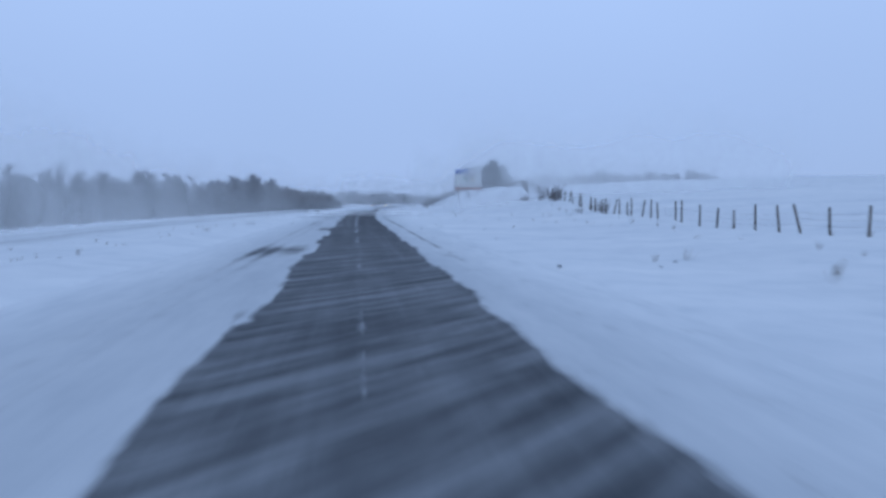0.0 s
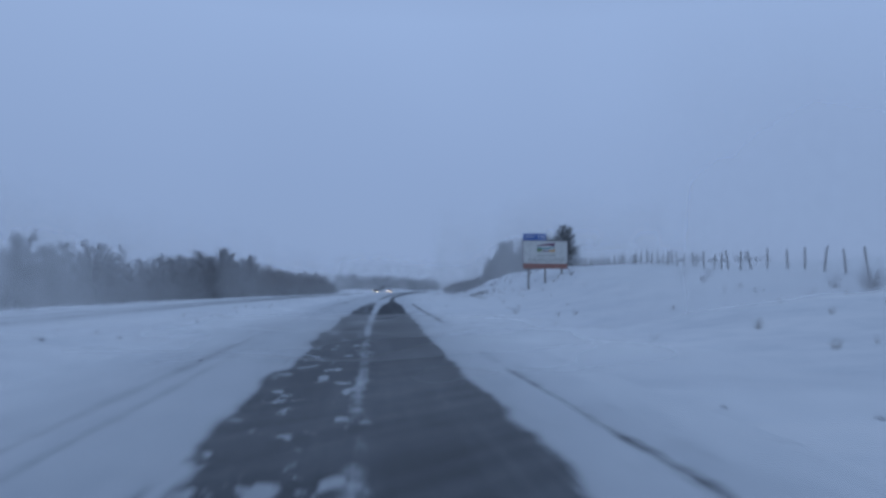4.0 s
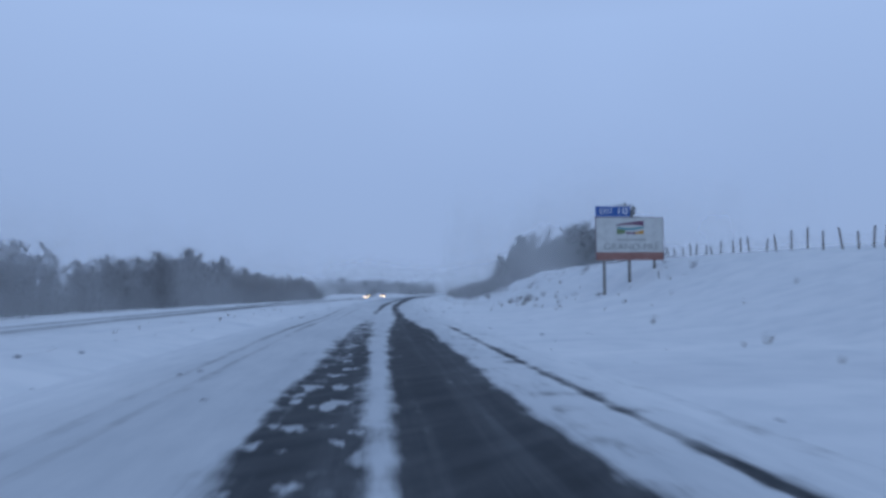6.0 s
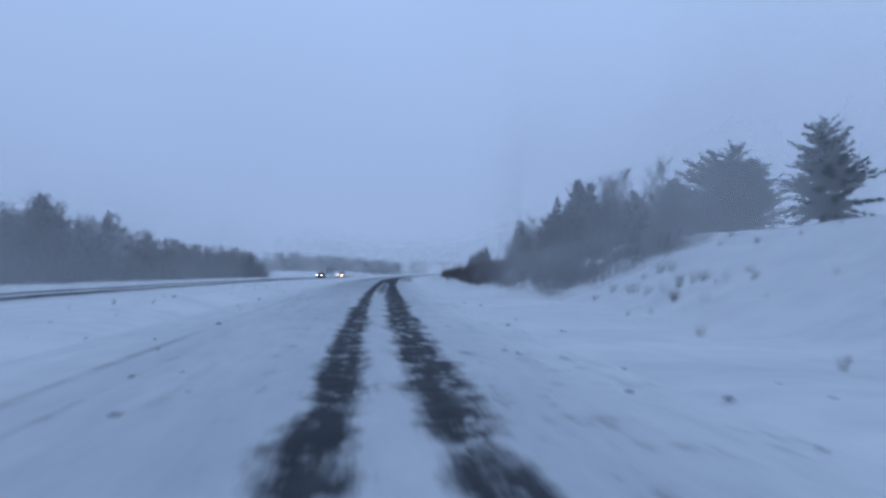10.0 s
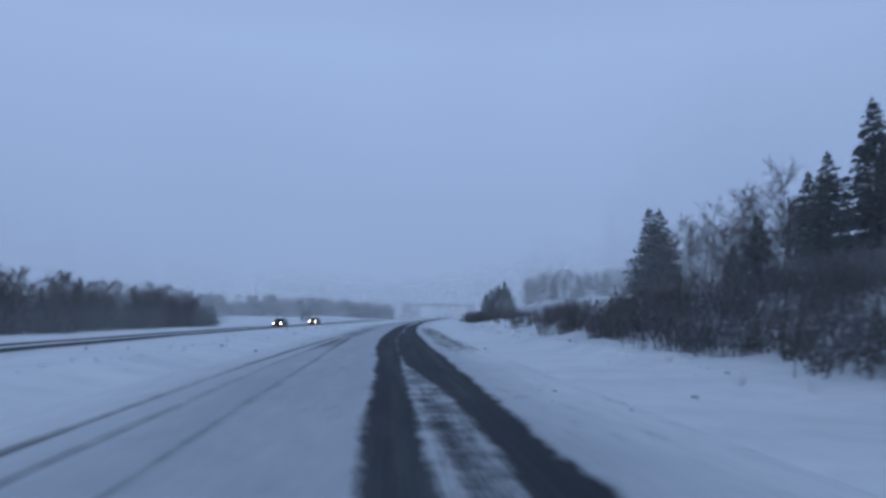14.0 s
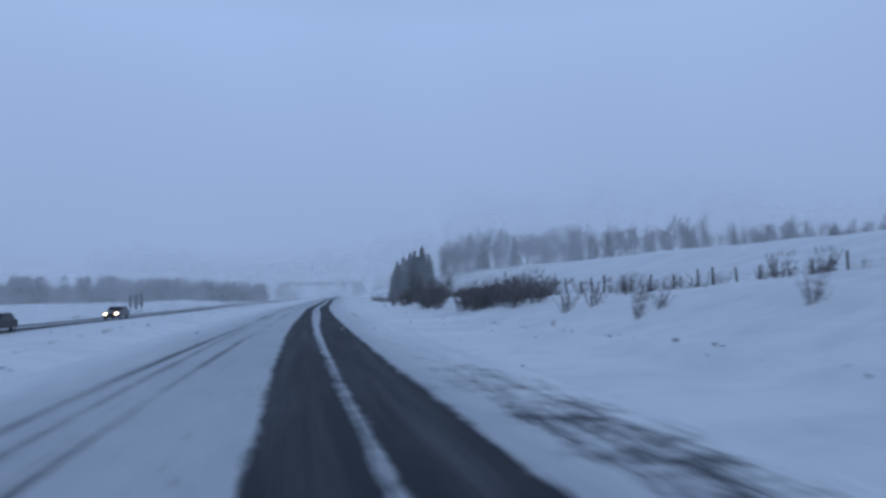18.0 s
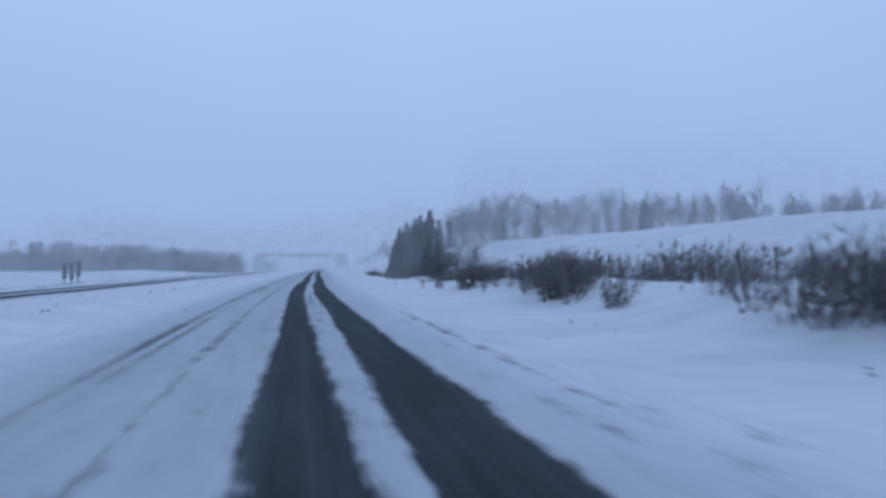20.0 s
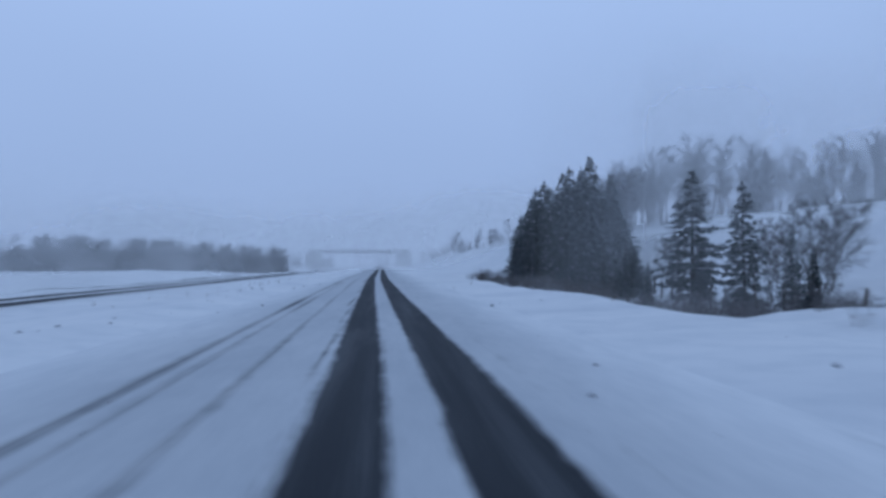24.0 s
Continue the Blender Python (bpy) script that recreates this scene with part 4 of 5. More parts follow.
STAND = ((90, 200, 258, 270, 282, 292, 334, 339, 436), (0.84, 0.88, 0.92, 0.68, 0.68, 1.04, 1.1, 0.73, 0.69))
woods(90, 262, -65, -86, 190, 11.5, 15, 0.36, 1, "leafless woods along the far side of the highway", stand=STAND)
woods(262, 338, -65, -86, 130, 12, 15.5, 0.25, 5, "leafless woods along the far side of the highway", stand=STAND)
woods(339, 438, -63, -86, 150, 13, 16.5, 0.5, 2, "leafless woods along the far side of the highway", stand=STAND, near=True)
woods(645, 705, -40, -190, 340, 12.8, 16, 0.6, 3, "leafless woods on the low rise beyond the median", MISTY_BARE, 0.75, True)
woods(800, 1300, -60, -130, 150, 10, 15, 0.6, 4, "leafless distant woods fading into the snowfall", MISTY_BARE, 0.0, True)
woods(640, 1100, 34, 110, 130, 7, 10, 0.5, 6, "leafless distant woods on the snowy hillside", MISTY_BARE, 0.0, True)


def brush(places, seed, name, label, h, r, stems, mat):
    rng = np.random.default_rng(seed)
    src = [shrub_geo(rng, h, r, stems).arrays() for _ in range(4)]
    rows = []
    for s, lat, f in places:
        x, y = road_xy(s, lat)
        rows.append((float(x), float(y), float(ground_z(s, lat)), rng.random() * 6.28, f, 1.0, -0.22))
    return spread_copies(src, rng, rows, mat, name, label, "brush")


def strip(rng, n, s0, s1, lat0, lat1, f0=0.6, f1=1.2):
    return [(s0 + (s1 - s0) * rng.random(), lat0 + (lat1 - lat0) * rng.random(), f0 + (f1 - f0) * rng.random()) for _ in range(n)]


BR = np.random.default_rng(17)
BK = np.random.default_rng(18)
brush(strip(BR, 14, 228, 250, 12.2, 19.5, 0.45, 0.8) + strip(BR, 60, 250, 272, 12.4, 19.5, 0.5, 0.95) + strip(BR, 14, 250, 266, 11.2, 13.5, 0.5, 0.85) + strip(BR, 150, 240, 276, 21, 26, 0.6, 1.1) + strip(BR, 46, 268, 285, 11.5, 17.5, 0.4, 1.0) + strip(BR, 16, 282, 303, 22.5, 25, 0.5, 1.0) + strip(BR, 9, 284, 300, 11.5, 15, 0.5, 0.85) + strip(BR, 3, 291.5, 293.5, 9.4, 10.8, 0.5, 0.8) + strip(BR, 5, 285.5, 289, 9.6, 11.6, 0.5, 0.85) + strip(BR, 6, 281, 285, 9.8, 12, 0.6, 1.0) + strip(BR, 3, 302, 305, 10.5, 12, 0.4, 0.7) + strip(BR, 26, 274, 283, 11, 16, 0.6, 1.1) + strip(BR, 8, 303, 340, 12, 15, 0.3, 0.6), 3, "roadside_brush", "brown leafless brush along the snowy bank", 2.0, 0.9, 26, BRUSH)
brush(strip(BR, 16, 303, 330, 22, 25, 0.3, 0.65) + strip(BR, 34, 330, 372, 20, 25, 0.35, 0.8) + strip(BR, 26, 346, 356, 11, 15, 0.55, 1.05) + strip(BR, 17, 365.3, 370.4, 9.9, 11.4, 0.75, 1.0) + strip(BR, 10, 370, 374.6, 10.4, 11.8, 0.6, 0.95) + strip(BR, 3, 361, 362.4, 10, 10.8, 0.5, 0.7) + strip(BR, 9, 356, 375, 11.5, 14.5, 0.35, 0.65) + strip(BR, 12, 352, 362, 13, 16, 0.5, 0.9) + strip(BR, 13, 349, 354, 10.4, 12.4, 0.7, 1.0) + strip(BR, 9, 380.2, 383, 9.5, 10.7, 0.65, 0.95) + strip(BR, 4, 375, 379, 10, 11, 0.3, 0.45) + strip(BK, 2, 385.8, 386.6, 8.4, 9.0, 0.35, 0.5) + strip(BR, 16, 395, 400, 12.8, 16, 0.6, 1.0) + strip(BR, 45, 388, 408, 18.5, 22.5, 0.5, 0.95) + strip(BR, 70, 385, 442, 32.5, 36, 0.2, 0.4) + strip(BR, 18, 402, 438, 15.5, 18, 0.3, 0.65) + strip(BR, 44, 362, 400, 18.3, 22.6, 0.35, 0.75) + strip(BR, 70, 396, 440, 16.3, 19.5, 0.3, 0.7) + strip(BR, 10, 369, 376, 17, 21.5, 0.7, 1.15) + strip(BR, 14, 381, 392, 17, 21.5, 0.6, 1.1) + strip(BR, 30, 372, 436, 13, 18, 0.3, 0.6) + strip(BR, 130, 436, 500, 12.5, 18, 0.35, 0.8) + strip(BR, 36, 450, 478, 12.8, 16.2, 0.45, 0.95) + strip(BR, 16, 478, 492, 10.5, 13, 0.55, 0.95) + strip(BR, 26, 428, 448, 15.5, 18.5, 0.3, 0.7), 4, "roadside_brush", "brown leafless brush under the fence on the bank", 1.9, 0.9, 24, BRUSH)
brush(strip(BK, 200, 214, 250, 11.8, 22.5, 0.45, 0.9) + strip(BK, 130, 250, 276, 11.4, 21.5, 0.5, 1.0) + strip(BK, 22, 276, 303, 12, 15.5, 0.5, 0.85), 12, "bank_thicket", "snow-dusted leafless thicket covering the steep bank", 1.9, 3.2, 28, BANK_TWIGS)
brush(strip(BR, 170, 496, 514, 33, 150, 0.6, 1.3), 9, "hill_thicket", "leafless thicket under the trees on the hill", 2.0, 1.2, 16, HAZED_TWIGS)
brush(strip(BR, 330, 640, 652, -180, -38, 1.6, 3.2), 10, "woodland_edge_brush", "thicket coloured pale for haze along the edge of the distant woods", 2.0, 1.5, 14, DEEP_HAZE_TWIGS)
brush(strip(BR, 12, 60, 130, 22, 27, 0.25, 0.5) + strip(BR, 4, 71, 78, 25.5, 27, 0.5, 0.9) + strip(BR, 5, 90, 95, 24.3, 26, 0.9, 1.4) + strip(BR, 4, 97.5, 102.5, 22.3, 24, 0.5, 0.8) + strip(BR, 18, 150, 240, 15, 26, 0.2, 0.5) + strip(BR, 14, 168, 180, 12.5, 16, 0.2, 0.45) + strip(BR, 16, 196, 210, 12.5, 16, 0.2, 0.42) + strip(BR, 8, 182, 194, 16, 20, 0.15, 0.35) + strip(BR, 30, 380, 440, 10, 16, 0.2, 0.55), 5, "low_shrubs", "small leafless shrubs poking out of deep snow", 1.6, 0.7, 18, BRUSH)
brush(strip(BR, 640, 92, 436, -68, -60, 1.2, 2.8), 8, "woodland_edge_brush", "dark leafless thicket along the edge of the far woods", 2.0, 1.1, 14, HAZED_TWIGS)
brush(strip(BR, 36, 150, 216, 12, 23, 0.12, 0.4) + strip(BR, 12, 152, 176, 11.5, 14, 0.2, 0.45) + strip(BR, 260, 0, 480, 7, 24, 0.1, 0.3) + strip(BR, 200, 0, 520, -19, -8, 0.1, 0.28), 6, "dead_grass", "dead grass tufts poking through the snow", 1.3, 0.5, 10, STRAW)

# ---- fences ----


def build_fence(s0, s1, lat_of, step, label, seed, wires=3):
    rng = np.random.default_rng(seed)
    ob = new("fence")
    tagged(ob, label, "fence")
    me = bpy.data.meshes.new("fence_post")
    bm = cylinder(0.075, 0.06, 1.75, (0, 0, 0.575), sides=7)
    bmesh.ops.bevel(bm, geom=[e for e in bm.edges if all(v.co.z > 1.4 for v in e.verts)], offset=0.015, segments=1, affect="EDGES")
    bm.to_mesh(me)
    bm.free()
    me.materials.append(POSTWOOD)
    tops, s = [], s0
    while s < s1:
        lat = lat_of(s) + rng.normal(0, 0.15)
        m = place(s, lat, rng.normal(-0.05, 0.08), rng.random() * 360) @ pose(0, 0, 0, rng.normal(0, 4.5), rng.normal(0, 4.5))
        p = new("fence_post", me)
        p.parent = ob
        p.matrix_basis = m @ Matrix.Diagonal((1, 1, 0.9 + 0.25 * rng.random(), 1))
        tops.append(m)
        s += step * (0.8 + 0.4 * rng.random())
    for k in range(wires):
        g = Geo()
        for a, b in zip(tops, tops[1:]):
            pa, pb = a @ Vector((0, 0, 0.45 + 0.3 * k)), b @ Vector((0, 0, 0.45 + 0.3 * k))
            mid = (pa + pb) / 2 - Vector((0, 0, 0.03))
            g.tube(pa, mid, 0.005, 0.005)
            g.tube(mid, pb, 0.005, 0.005)
        part_mesh("wire", g.mesh("wire", WIRE), ob)
    return ob




def build_marker_post(s, lat):
    """A short round wooden post with a cap of snow."""
    ob = new("marker_post")
    tagged(ob, "short weathered wooden post capped with snow beside the brush", "marker post")
    ob.matrix_basis = place(s, lat, 0, 20) @ pose(0, 0, 0, 3, -2)
    part("post", cylinder(0.06, 0.05, 0.6, (0, 0, 0.18), sides=9), POSTWOOD, ob)
    cap = cylinder(0.13, 0.05, 0.14, (0, 0, 0.54), sides=12)
    bmesh.ops.bevel(cap, geom=list(cap.edges), offset=0.03, segments=2, affect="EDGES")
    part("snow_cap", cap, SNOW, ob, "rounded cap of fresh snow")


build_marker_post(380.3, 9.65)
build_fence(26, 205, lambda s: float(np.interp(s, (26, 45, 80, 120, 150, 205), (22.5, 23.5, 26, 28, 33, 35))), 2.3, "leaning wooden fence posts with wire along the snowy field", 1)
build_fence(308, 352, lambda s: float(np.interp(s, (308, 352), (25.5, 26.5))), 2.4, "weathered wooden fence posts with wire above the brush", 2)
build_fence(352, 462, lambda s: float(np.interp(s, (352, 400, 415, 440, 462), (25.5, 20.5, 18.2, 17.6, 21))), 2.4, "weathered wooden fence posts with wire at the field edge", 3)

# ---- the town sign ----


def lettering(text, size, at, mat, parent, label, width=None, extrude=0.006):
    cu = bpy.data.curves.new("lettering", "FONT")
    cu.body, cu.size, cu.align_x, cu.align_y, cu.extrude = text, size, "CENTER", "CENTER", extrude
    cu.materials.append(mat)
    ob = new("lettering", cu)
    ob.parent = parent
    bpy.context.view_layer.update()
    if width:
        ob.scale = (width / max(ob.dimensions.x, 0.01), 1, 1)
    ob.matrix_basis = pose(*at, 90, 0, 0) @ Matrix.Diagonal((*ob.scale, 1))
    return tagged(ob, label)


def ribbon(pts_top, pts_bottom, y, mat, name, parent, label):
    """A flat shape with a little thickness between two lines of (x, z)."""
    bm = bmesh.new()
    rows = []
    for (x0, z0), (x1, z1) in zip(pts_top, pts_bottom):
        rows.append([bm.verts.new((x0, y, z0)), bm.verts.new((x1, y, z1)), bm.verts.new((x0, y + 0.012, z0)), bm.verts.new((x1, y + 0.012, z1))])
    for a, b in zip(rows, rows[1:]):
        for i, j in ((0, 1), (1, 3), (3, 2), (2, 0)):
            bm.faces.new((a[i], a[j], b[j], b[i]))
    bm.faces.new(rows[0])
    bm.faces.new(rows[-1])
    bmesh.ops.recalc_face_normals(bm, faces=bm.faces)
    return part(name, bm, mat, parent, label)


def build_sign():
    ob = new("town_sign")
    tagged(ob, "large cream town sign with blue exit plate on three wooden posts", "road sign")
    s = 163.0
    px, py = road_xy(s, 22.0)
    ob.matrix_basis = pose(float(px), float(py), 0, 0, 0, heading(s))
    w = 6.1
    z0, zb, z1 = 4.25, 4.95, 8.05
    part("panel", box((w, 0.10, z1 - zb), (0, 0, (z1 + zb) / 2), 0.008), SIGNWHITE, ob, "cream painted panel")
    part("band", box((w, 0.104, zb - z0), (0, 0, (zb + z0) / 2), 0.008), SIGNBROWN, ob, "rust-coloured band")
    for sx in (-1, 1):
        part("edge_trim", box((0.05, 0.13, z1 - z0 + 0.05), (sx * (w / 2 + 0.025), 0, (z1 + z0) / 2), 0.006), SIGNEDGE, ob)
    part("edge_trim", box((w + 0.1, 0.13, 0.05), (0, 0, z1 + 0.026), 0.006), SIGNEDGE, ob)
    for lx in (-2.3, 0.0, 2.3):
        g = float(ground_z(s, 22 + lx)) - 0.5
        part("post", box((0.22, 0.22, z1 - 0.3 - g), (lx, 0.17, (z1 - 0.3 + g) / 2), 0.02), SIGNPOST, ob, "grey wooden post")
    plate = part("exit_plate", box((3.15, 0.07, 1.0), (-w / 2 + 1.56, 0.0, z1 + 0.56), 0.02), SIGNBLUE, ob, "blue exit plate")
    for lx in (-2.6, -0.6):
        part("plate_bracket", box((0.08, 0.06, 1.5), (lx, 0.085, z1 + 0.3), 0.01), STEELGREY, ob)
    for a, b, c, d in ((3.0, 0.035, 0, 0.465), (3.0, 0.035, 0, -0.465)):
        part("plate_border", box((a, 0.012, b), (-w / 2 + 1.56, -0.041, z1 + 0.56 + d)), WHITEINK, plate)
    lettering("EXIT", 0.62, (-w / 2 + 0.95, -0.046, z1 + 0.56), WHITEINK, plate, "white letters reading EXIT", 1.15)
    lettering("10", 0.82, (-w / 2 + 2.4, -0.046, z1 + 0.56), WHITEINK, plate, "white number of the exit", 0.85)
    lettering("GRAND-PR\u00c9", 0.78, (0.15, -0.06, 5.42), INK, ob, "grey capital letters reading the town's name", 5.0)
    part("small_text_bar", box((2.6, 0.012, 0.10), (0.2, -0.054, 6.06)), INK, ob)
    # the emblem: hill, fields and shore in flat colours
    n = 9
    u = [k / (n - 1) for k in range(n)]
    ribbon([(-1.2 + 2.5 * t, 7.35 + 0.45 * t ** 0.6) for t in u], [(-1.2 + 2.5 * t, 7.30 + 0.12 * math.sin(t * 3)) for t in u], -0.066, PURPLE, "emblem_hill", ob, "plum emblem stripe")
    ribbon([(-1.1 + 2.4 * t, 7.2 - 0.12 * math.sin(t * 3.1) + 0.1 * t) for t in u], [(-1.1 + 2.4 * t, 7.06 - 0.16 * math.sin(t * 3.1) + 0.1 * t) for t in u], -0.066, TEAL, "emblem_water", ob, "teal emblem stripe")
    ribbon([(-1.15 + 0.75 * t, 7.04 - 0.1 * t) for t in u], [(-1.15 + 0.75 * t, 6.55 + 0.1 * t) for t in u], -0.066, GREENLOGO, "emblem_field", ob, "green emblem field")
    ribbon([(-0.3 + 0.8 * t, 6.82 - 0.1 * math.sin(t * 3)) for t in u], [(-0.3 + 0.8 * t, 6.58) for t in u], -0.066, PURPLE, "emblem_field", ob, "plum emblem field")
    ribbon([(0.45 + 0.85 * t, 6.72 + 0.22 * t) for t in u], [(0.45 + 0.85 * t, 6.58) for t in u], -0.066, OCHRE, "emblem_shore", ob, "ochre emblem field")
    return ob


build_sign()


def build_back_sign():
    """The dark back of a tall three-post sign beside the opposite carriageway."""
    s, lat = 488.0, -47.5
    ob = new("road_sign")
    tagged(ob, "dark back of a roadside sign on three posts beyond the median", "road sign")
    ob.matrix_basis = place(s, lat)
    for x, low, high in ((-1.3, 1.1, 4.2), (0.0, 0.9, 4.4), (1.25, 1.5, 4.7)):
        part("post", box((0.2, 0.22, high + 0.4), (x, 0, high / 2 - 0.2), 0.02), DARKPANEL, ob)
        part("sign_panel", box((0.85, 0.08, high - low), (x, 0.16, (high + low) / 2), 0.015), DARKPANEL, ob, "dark weathered panel")
    part("ground_rail", box((3.4, 0.2, 0.16), (0, 0, 0.15), 0.02), DARKPANEL, ob)
    return ob


build_back_sign()

# ---- cars on the opposite carriageway, with their headlamps lit ----


def build_car(s, lat, paint, label):
    ob = new("car")
    tagged(ob, label, "car", "oncoming cars")
    x, y = road_xy(s, lat)
    ob.matrix_basis = pose(float(x), float(y), float(ground_z(s, lat)) + 0.06, 0, 0, heading(s) + 180)

    def shell(points, half, tuck, mat, name, lab=""):
        bm = bmesh.new()
        rows = []
        for x in (-half, -half + tuck, half - tuck, half):
            inset = 0.93 if abs(x) == half else 1.0
            mid = sum(p[1] for p in points) / len(points)
            rows.append([bm.verts.new((x, p[0] * (0.985 if abs(x) == half else 1), mid + (p[1] - mid) * inset)) for p in points])
        n = len(points)
        for a, b in zip(rows, rows[1:]):
            for k in range(n):
                bm.faces.new((a[k], a[(k + 1) % n], b[(k + 1) % n], b[k]))
        bm.faces.new(rows[0])
        bm.faces.new(rows[-1])
        bmesh.ops.recalc_face_normals(bm, faces=bm.faces)
        bmesh.ops.bevel(bm, geom=list(bm.edges), offset=0.03, segments=2, affect="EDGES")
        return part(name, bm, mat, ob, lab)

    shell([(2.2, 0.35), (2.3, 0.6), (2.15, 0.85), (1.0, 1.02), (-2.1, 1.05), (-2.25, 0.7), (-2.2, 0.35)], 0.9, 0.1, paint, "body")
    shell([(0.95, 1.0), (0.25, 1.5), (-1.5, 1.52), (-2.05, 1.03)], 0.78, 0.12, GLASSDARK, "cabin_glass", "dark windows")
    shell([(0.2, 1.5), (-0.1, 1.57), (-1.3, 1.58), (-1.55, 1.51)], 0.72, 0.1, paint, "roof")
    for wx in (-0.8, 0.8):
        for wy in (1.4, -1.35):
            tyre = part("wheel", cylinder(0.33, 0.33, 0.22, (wx, wy, 0.33), "X", 18), TYRE, ob)
            part("rim", cylinder(0.2, 0.2, 0.235, (wx, wy, 0.33), "X", 12), RIM, tyre)
        part("headlight", box((0.36, 0.1, 0.16), (wx * 0.82, 2.24, 0.7), 0.03), HEADLAMP, ob, "lit warm headlight")
    part("bumper", box((1.6, 0.12, 0.2), (0, 2.27, 0.45), 0.04), CARDARK, ob)
    part("grille", box((0.8, 0.06, 0.16), (0, 2.27, 0.68), 0.02), TYRE, ob)
    return ob


build_car(366, -24.3, CARDARK, "dark car with lit headlights coming along the snowy carriageway")
build_car(397, -24.3, CARGREY, "grey car with lit headlights coming along the snowy carriageway")

# ---- the bridge over the highway in the distance ----


def build_bridge():
    s = 860.0
    ob = new("bridge")
    tagged(ob, "distant concrete road bridge over the highway", "bridge")
    x, y = road_xy(s, -14)
    ob.matrix_basis = pose(float(x), float(y), 0, 0, 0, heading(s) + 4)
    part("deck", box((64, 9, 1.6), (0, 0, 9.6), 0.05), CONCRETE, ob)
    for sy in (-4.4, 4.4):
        part("parapet", box((64, 0.3, 1.0), (0, sy, 10.8), 0.03), CONCRETE, ob)
    for px in (-18, 0, 18):
        part("pier", box((1.2, 7, 9.2), (px, 0, 4.4), 0.1), CONCRETE, ob)
    for sx in (-1, 1):
        part("abutment", box((10, 9, 10), (sx * 29, 0, 4.0), 0.2), CONCRETE, ob)
    return ob


build_bridge()


def snow_lumps():
    rng = np.random.default_rng(3)
    vs, fs, o = [], [], 0
    bm = bmesh.new()
    bmesh.ops.create_icosphere(bm, subdivisions=1, radius=1.0)
    base = np.array([v.co[:] for v in bm.verts])
    tri = np.array([[v.index for v in f.verts] for f in bm.faces])
    bm.free()
    for k in range(770):
        s = rng.random() * 470
        lat = rng.choice((-1, 1)) * (2.6 + 6 * rng.random() ** 1.5) + (0.3 if rng.random() < 0.5 else -0.8)
        if k >= 700:
            s, lat = 140 + 66 * rng.random(), rng.choice((-5.6 + 3.6 * rng.random(), 2.4 + 4 * rng.random()))
        elif k >= 540:
            s, lat = 255 + 95 * rng.random(), 8.3 + rng.normal(0, 0.35)
        elif k >= 360:
            s, lat = 90 + 360 * rng.random(), -7.1 + rng.normal(0, 0.5)
        if lat > 9 or lat < -10:
            continue
        r = 0.018 + 0.05 * rng.random() ** 3 if k < 700 else 0.03 + 0.05 * rng.random() ** 2
        v = base * (1 + 0.25 * np.sin(base @ rng.normal(0, 2.5, (3, 1)))) * np.array((r * 1.3, r * 1.1, r * 0.8))
        x, y = road_xy(s, lat)
        z = max(float(ground_z(s, lat)), 0.03) if -5.8 < lat < 4.7 else float(ground_z(s, lat))
        vs.append(v + np.array((float(x), float(y), z + r * 0.3)))
        fs.append(tri + o)
        o += len(v)
    me = big_mesh("snow_lumps", np.concatenate(vs), np.concatenate(fs), LUMP, True)
    tagged(new("snow_lumps", me), "loose grey lumps of frozen slush on the packed snow", "snow lumps", kind="stuff")


LUMP = grained("dirty_slush", (0.25, 0.26, 0.28), (0.55, 0.57, 0.6), 8.0, 0.8)
snow_lumps()


# ---- snow in the air: see-through sheets added for the haze of wind-driven snow, thickest where the drifts cross the road first ----
def veil_material():
    m = bpy.data.materials.new("driven_snow")
    m.use_nodes = True
    nt = m.node_tree
    nt.nodes.clear()
    out, mix, snow = nt.nodes.new("ShaderNodeOutputMaterial"), nt.nodes.new("ShaderNodeMixShader"), nt.nodes.new("ShaderNodeMixShader")
    for k, kind in enumerate(("ShaderNodeBsdfDiffuse", "ShaderNodeBsdfTranslucent")):
        n = nt.nodes.new(kind)
        n.inputs["Color"].default_value = (0.97, 0.97, 0.97, 1)
        nt.links.new(n.outputs[0], snow.inputs[k + 1])
    clear = nt.nodes.new("ShaderNodeBsdfTransparent")
    thick = nt.nodes.new("ShaderNodeAttribute")
    thick.attribute_name = "thick"
    co = nt.nodes.new("ShaderNodeTexCoord").outputs["Object"]
    gust = noise_node(nt, 0.07, 4, co, 0.6)
    swing = nt.nodes.new("ShaderNodeMapRange")
    for key, x in (("From Min", 0.3), ("From Max", 0.7), ("To Min", 0.7), ("To Max", 1.3)):
        swing.inputs[key].default_value = x
    nt.links.new(gust.outputs["Fac"], swing.inputs["Value"])
    much = nt.nodes.new("ShaderNodeMath")
    much.operation = "MULTIPLY"
    nt.links.new(thick.outputs["Fac"], much.inputs[0])
    nt.links.new(swing.outputs[0], much.inputs[1])
    nt.links.new(much.outputs[0], mix.inputs[0])
    nt.links.new(clear.outputs[0], mix.inputs[1])
    nt.links.new(snow.outputs[0], mix.inputs[2])
    nt.links.new(mix.outputs[0], out.inputs["Surface"])
    return m


VEIL = veil_material()


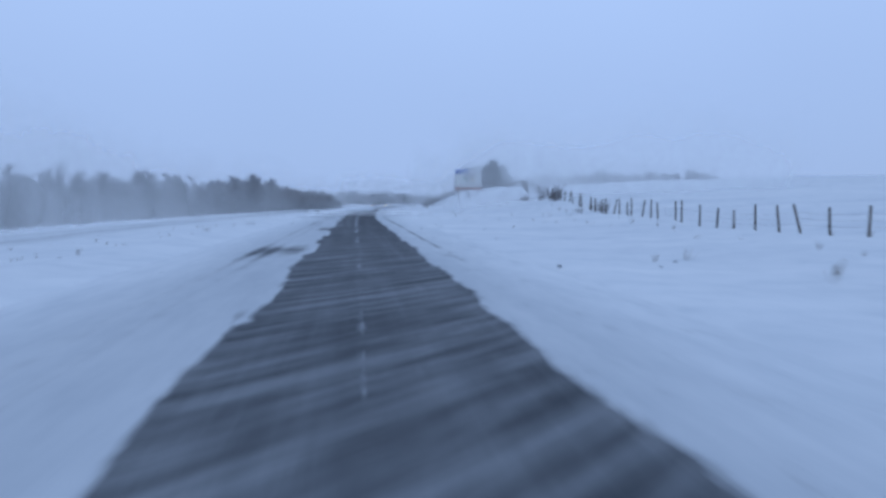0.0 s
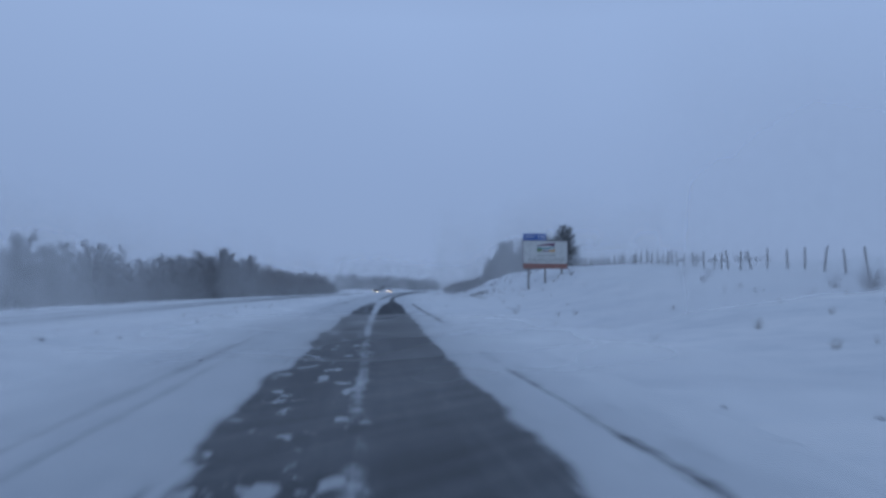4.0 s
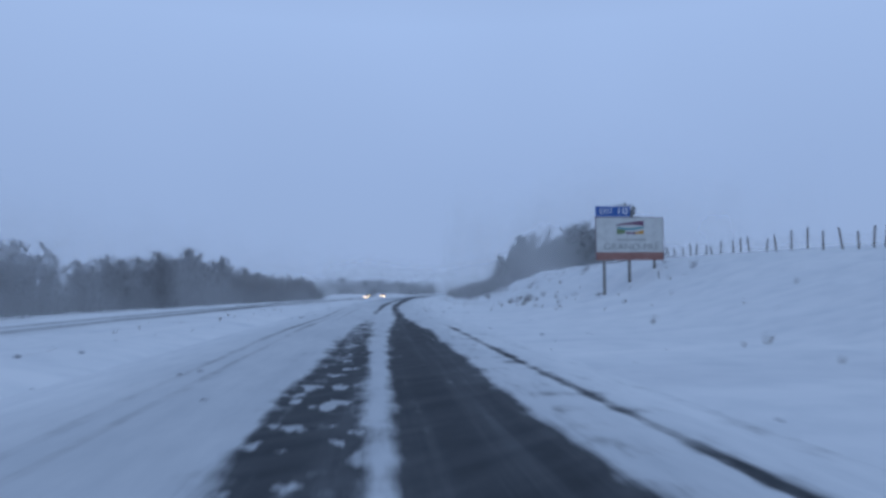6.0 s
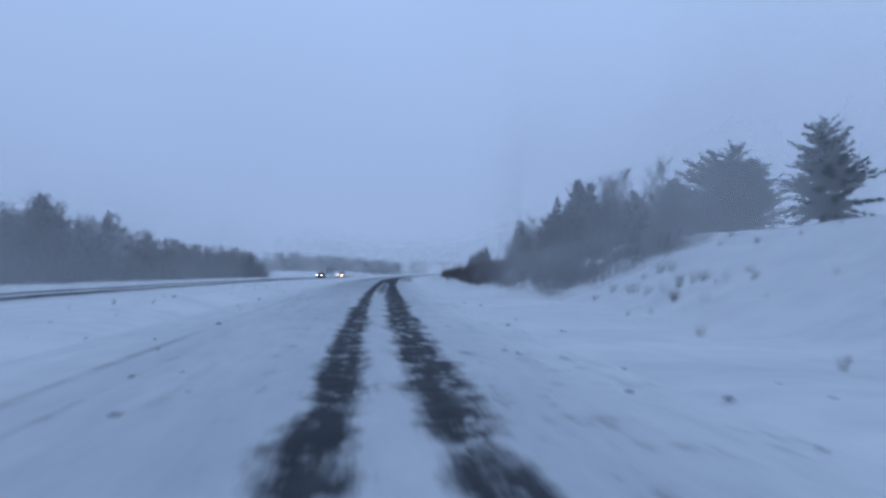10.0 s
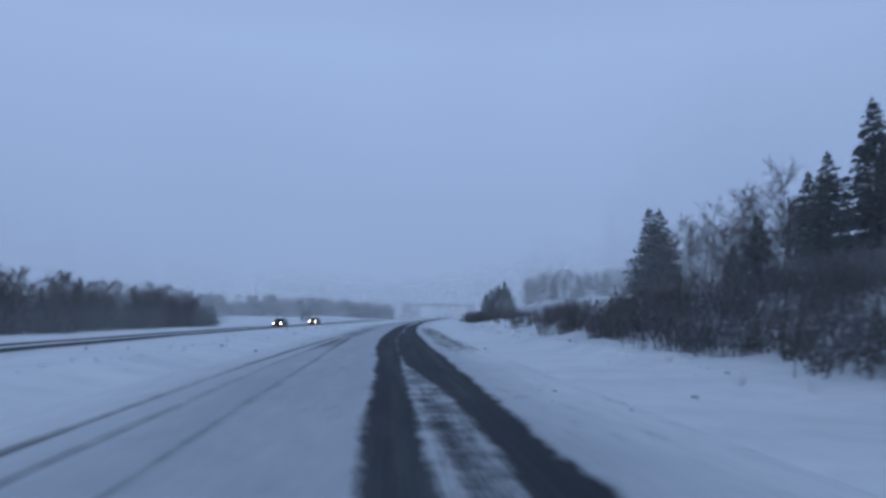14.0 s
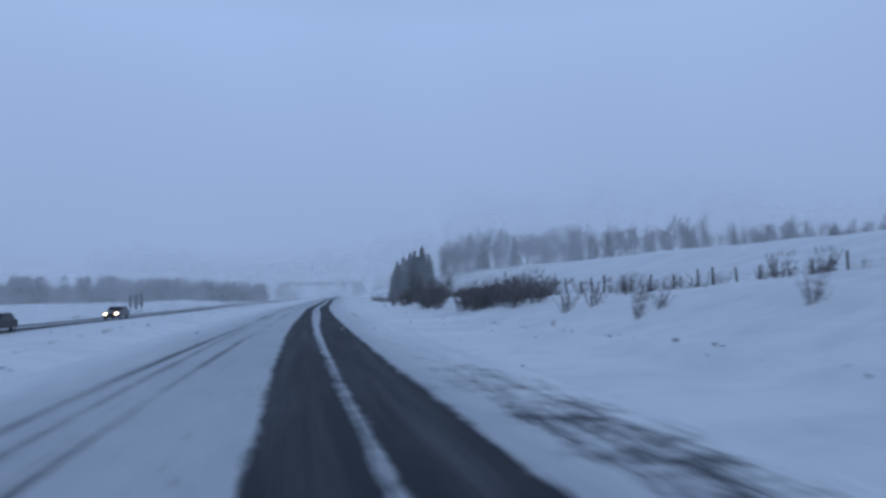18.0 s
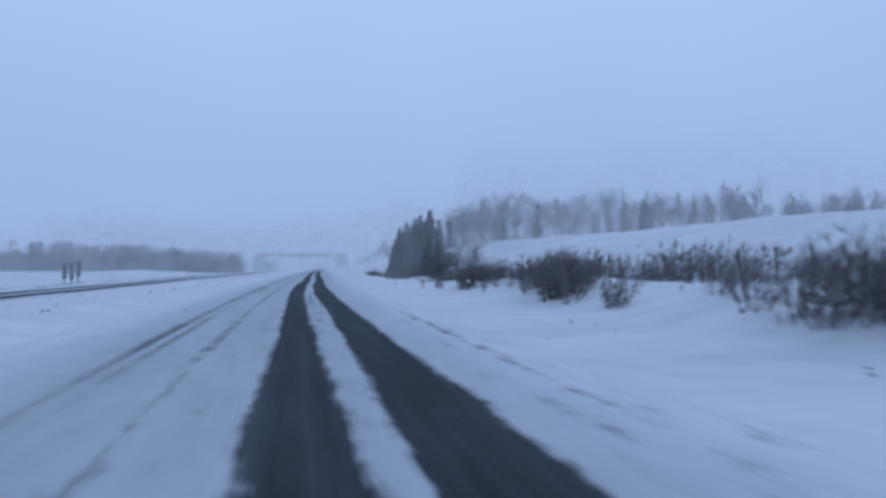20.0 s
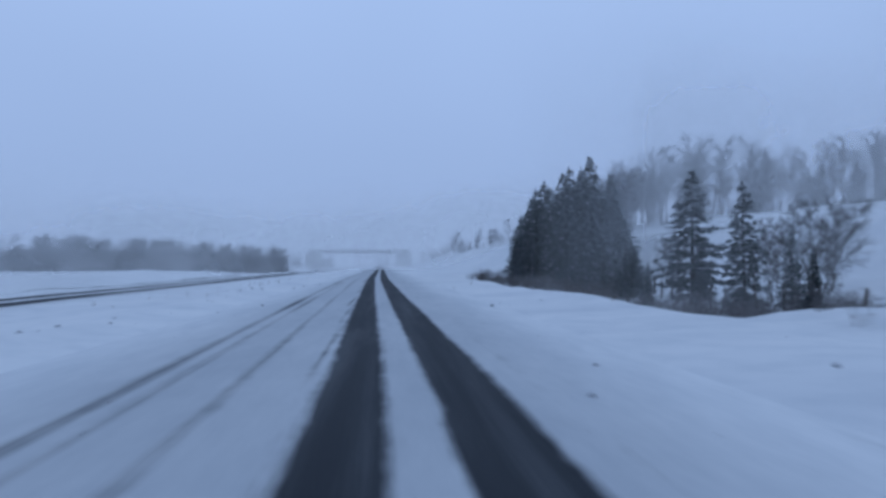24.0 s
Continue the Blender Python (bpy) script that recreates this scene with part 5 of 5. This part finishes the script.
def snow_veil(line, high, thick, fade=0.15, clear=0.25):
    """One rolling veil over the ground along a line of (s, lateral metres); thick: its cover at each point of the line. It thins out upwards and at its ends."""
    u = np.linspace(0, 1, 64)
    knots = np.linspace(0, 1, len(line))
    gs, gl = np.interp(u, knots, [p[0] for p in line]), np.interp(u, knots, [p[1] for p in line])
    cover = np.interp(u, np.linspace(0, 1, len(thick)), thick) * smooth_step(u, 0, fade) * (1 - smooth_step(u, 1 - fade, 1))
    v = np.linspace(0, 1, 12)
    x, y = road_xy(gs, gl)
    roll = 0.25 * np.sin(u * 9 + line[0][0])[:, None] * np.sin(v * 4)[None, :]
    z = ground_z(gs, gl)[:, None] - 0.3 + (high + 0.3) * v[None, :] * (1 + 0.12 * np.sin(u * 13))[:, None]
    co = np.stack([x[:, None] + roll, y[:, None] + roll, z], -1)
    me = big_mesh("blowing_snow", co.reshape(-1, 3), grid_faces(64, 12), VEIL, True)
    at = me.attributes.new("thick", "FLOAT", "POINT")
    at.data.foreach_set("value", (cover[:, None] * (1 - smooth_step(v, clear, 1.0))[None, :]).astype(np.float32).ravel())
    return tagged(new("blowing_snow", me), "thin veil of wind-driven snow over the fields", "blowing snow", kind="stuff")


def ground_drift():
    """Snow smoking low over the asphalt where the first drifts cross it."""
    gs, gl = np.meshgrid(np.linspace(62, 104, 90), np.linspace(-9, 8, 40), indexing="ij")
    x, y = road_xy(gs, gl)
    z = np.maximum(ground_z(gs, gl), 0) + 0.28 + 0.08 * np.sin(gs * 0.9 + gl * 0.5) + 0.05 * np.sin(gl * 1.7 - gs * 0.4)
    me = big_mesh("blowing_snow", np.stack([x, y, z], -1).reshape(-1, 3), grid_faces(90, 40), VEIL, True)
    at = me.attributes.new("thick", "FLOAT", "POINT")
    streak = 0.86 + 0.14 * np.sin((gs - gl) * 1.1 + np.sin(gs * 0.7))
    at.data.foreach_set("value", (0.34 * streak * smooth_step(gs, 60, 84) * (1 - smooth_step(gs, 98, 104)) * (1 - smooth_step(np.abs(gl), 5, 8))).astype(np.float32).ravel())
    tagged(new("blowing_snow", me), "snow smoking low over the asphalt", "blowing snow", kind="stuff")


ground_drift()
# before the woods across the median
snow_veil(((40, -52), (130, -52), (240, -53), (330, -53), (445, -53)), 24, (0.42, 0.38, 0.17, 0.12, 0.09), 0.06, 0.45)
snow_veil(((60, -40), (140, -40), (230, -40)), 16, (0.25, 0.22, 0.08), 0.15, 0.3)
# across the median and the field, where the first gusts hang
snow_veil(((104, -48), (106, -9)), 8, (0.24, 0.18), 0.15)
snow_veil(((96, 8), (102, 70)), 15, (0.32, 0.38), 0.12)
snow_veil(((235, -46), (240, -9)), 14, (0.22, 0.22), 0.15)
# along the bank and before its pines
snow_veil(((188, 7), (190, 24), (192, 60)), 17, (0.1, 0.17, 0.17), 0.06, 0.3)
snow_veil(((212, 7), (214, 24), (217, 60)), 18, (0.21, 0.28, 0.28), 0.06, 0.35)
snow_veil(((232, 8), (234, 24), (237, 60)), 17, (0.1, 0.14, 0.14), 0.06, 0.35)
snow_veil(((236, 14), (275, 20), (312, 21)), 17, (0.08, 0.12, 0.16), 0.1, 0.45)
# over the far fields, the hill and the valley beyond
snow_veil(((436, 7), (438, 26), (440, 46)), 13, (0.08, 0.13, 0.13), 0.1, 0.4)
snow_veil(((458, 9), (460, 40), (466, 110)), 19, (0.12, 0.14, 0.14), 0.07, 0.45)
snow_veil(((486, 27), (488, 70), (492, 190)), 24, (0.26, 0.28, 0.32), 0.05, 0.5)
snow_veil(((466, -110), (472, -50), (470, -9)), 14, (0.2, 0.22, 0.16), 0.1, 0.35)
snow_veil(((600, -190), (610, -30), (605, 60)), 26, (0.28, 0.3, 0.28), 0.07, 0.4)
snow_veil(((760, -160), (760, 0), (760, 150)), 36, (0.62, 0.62, 0.62), 0.06, 0.45)
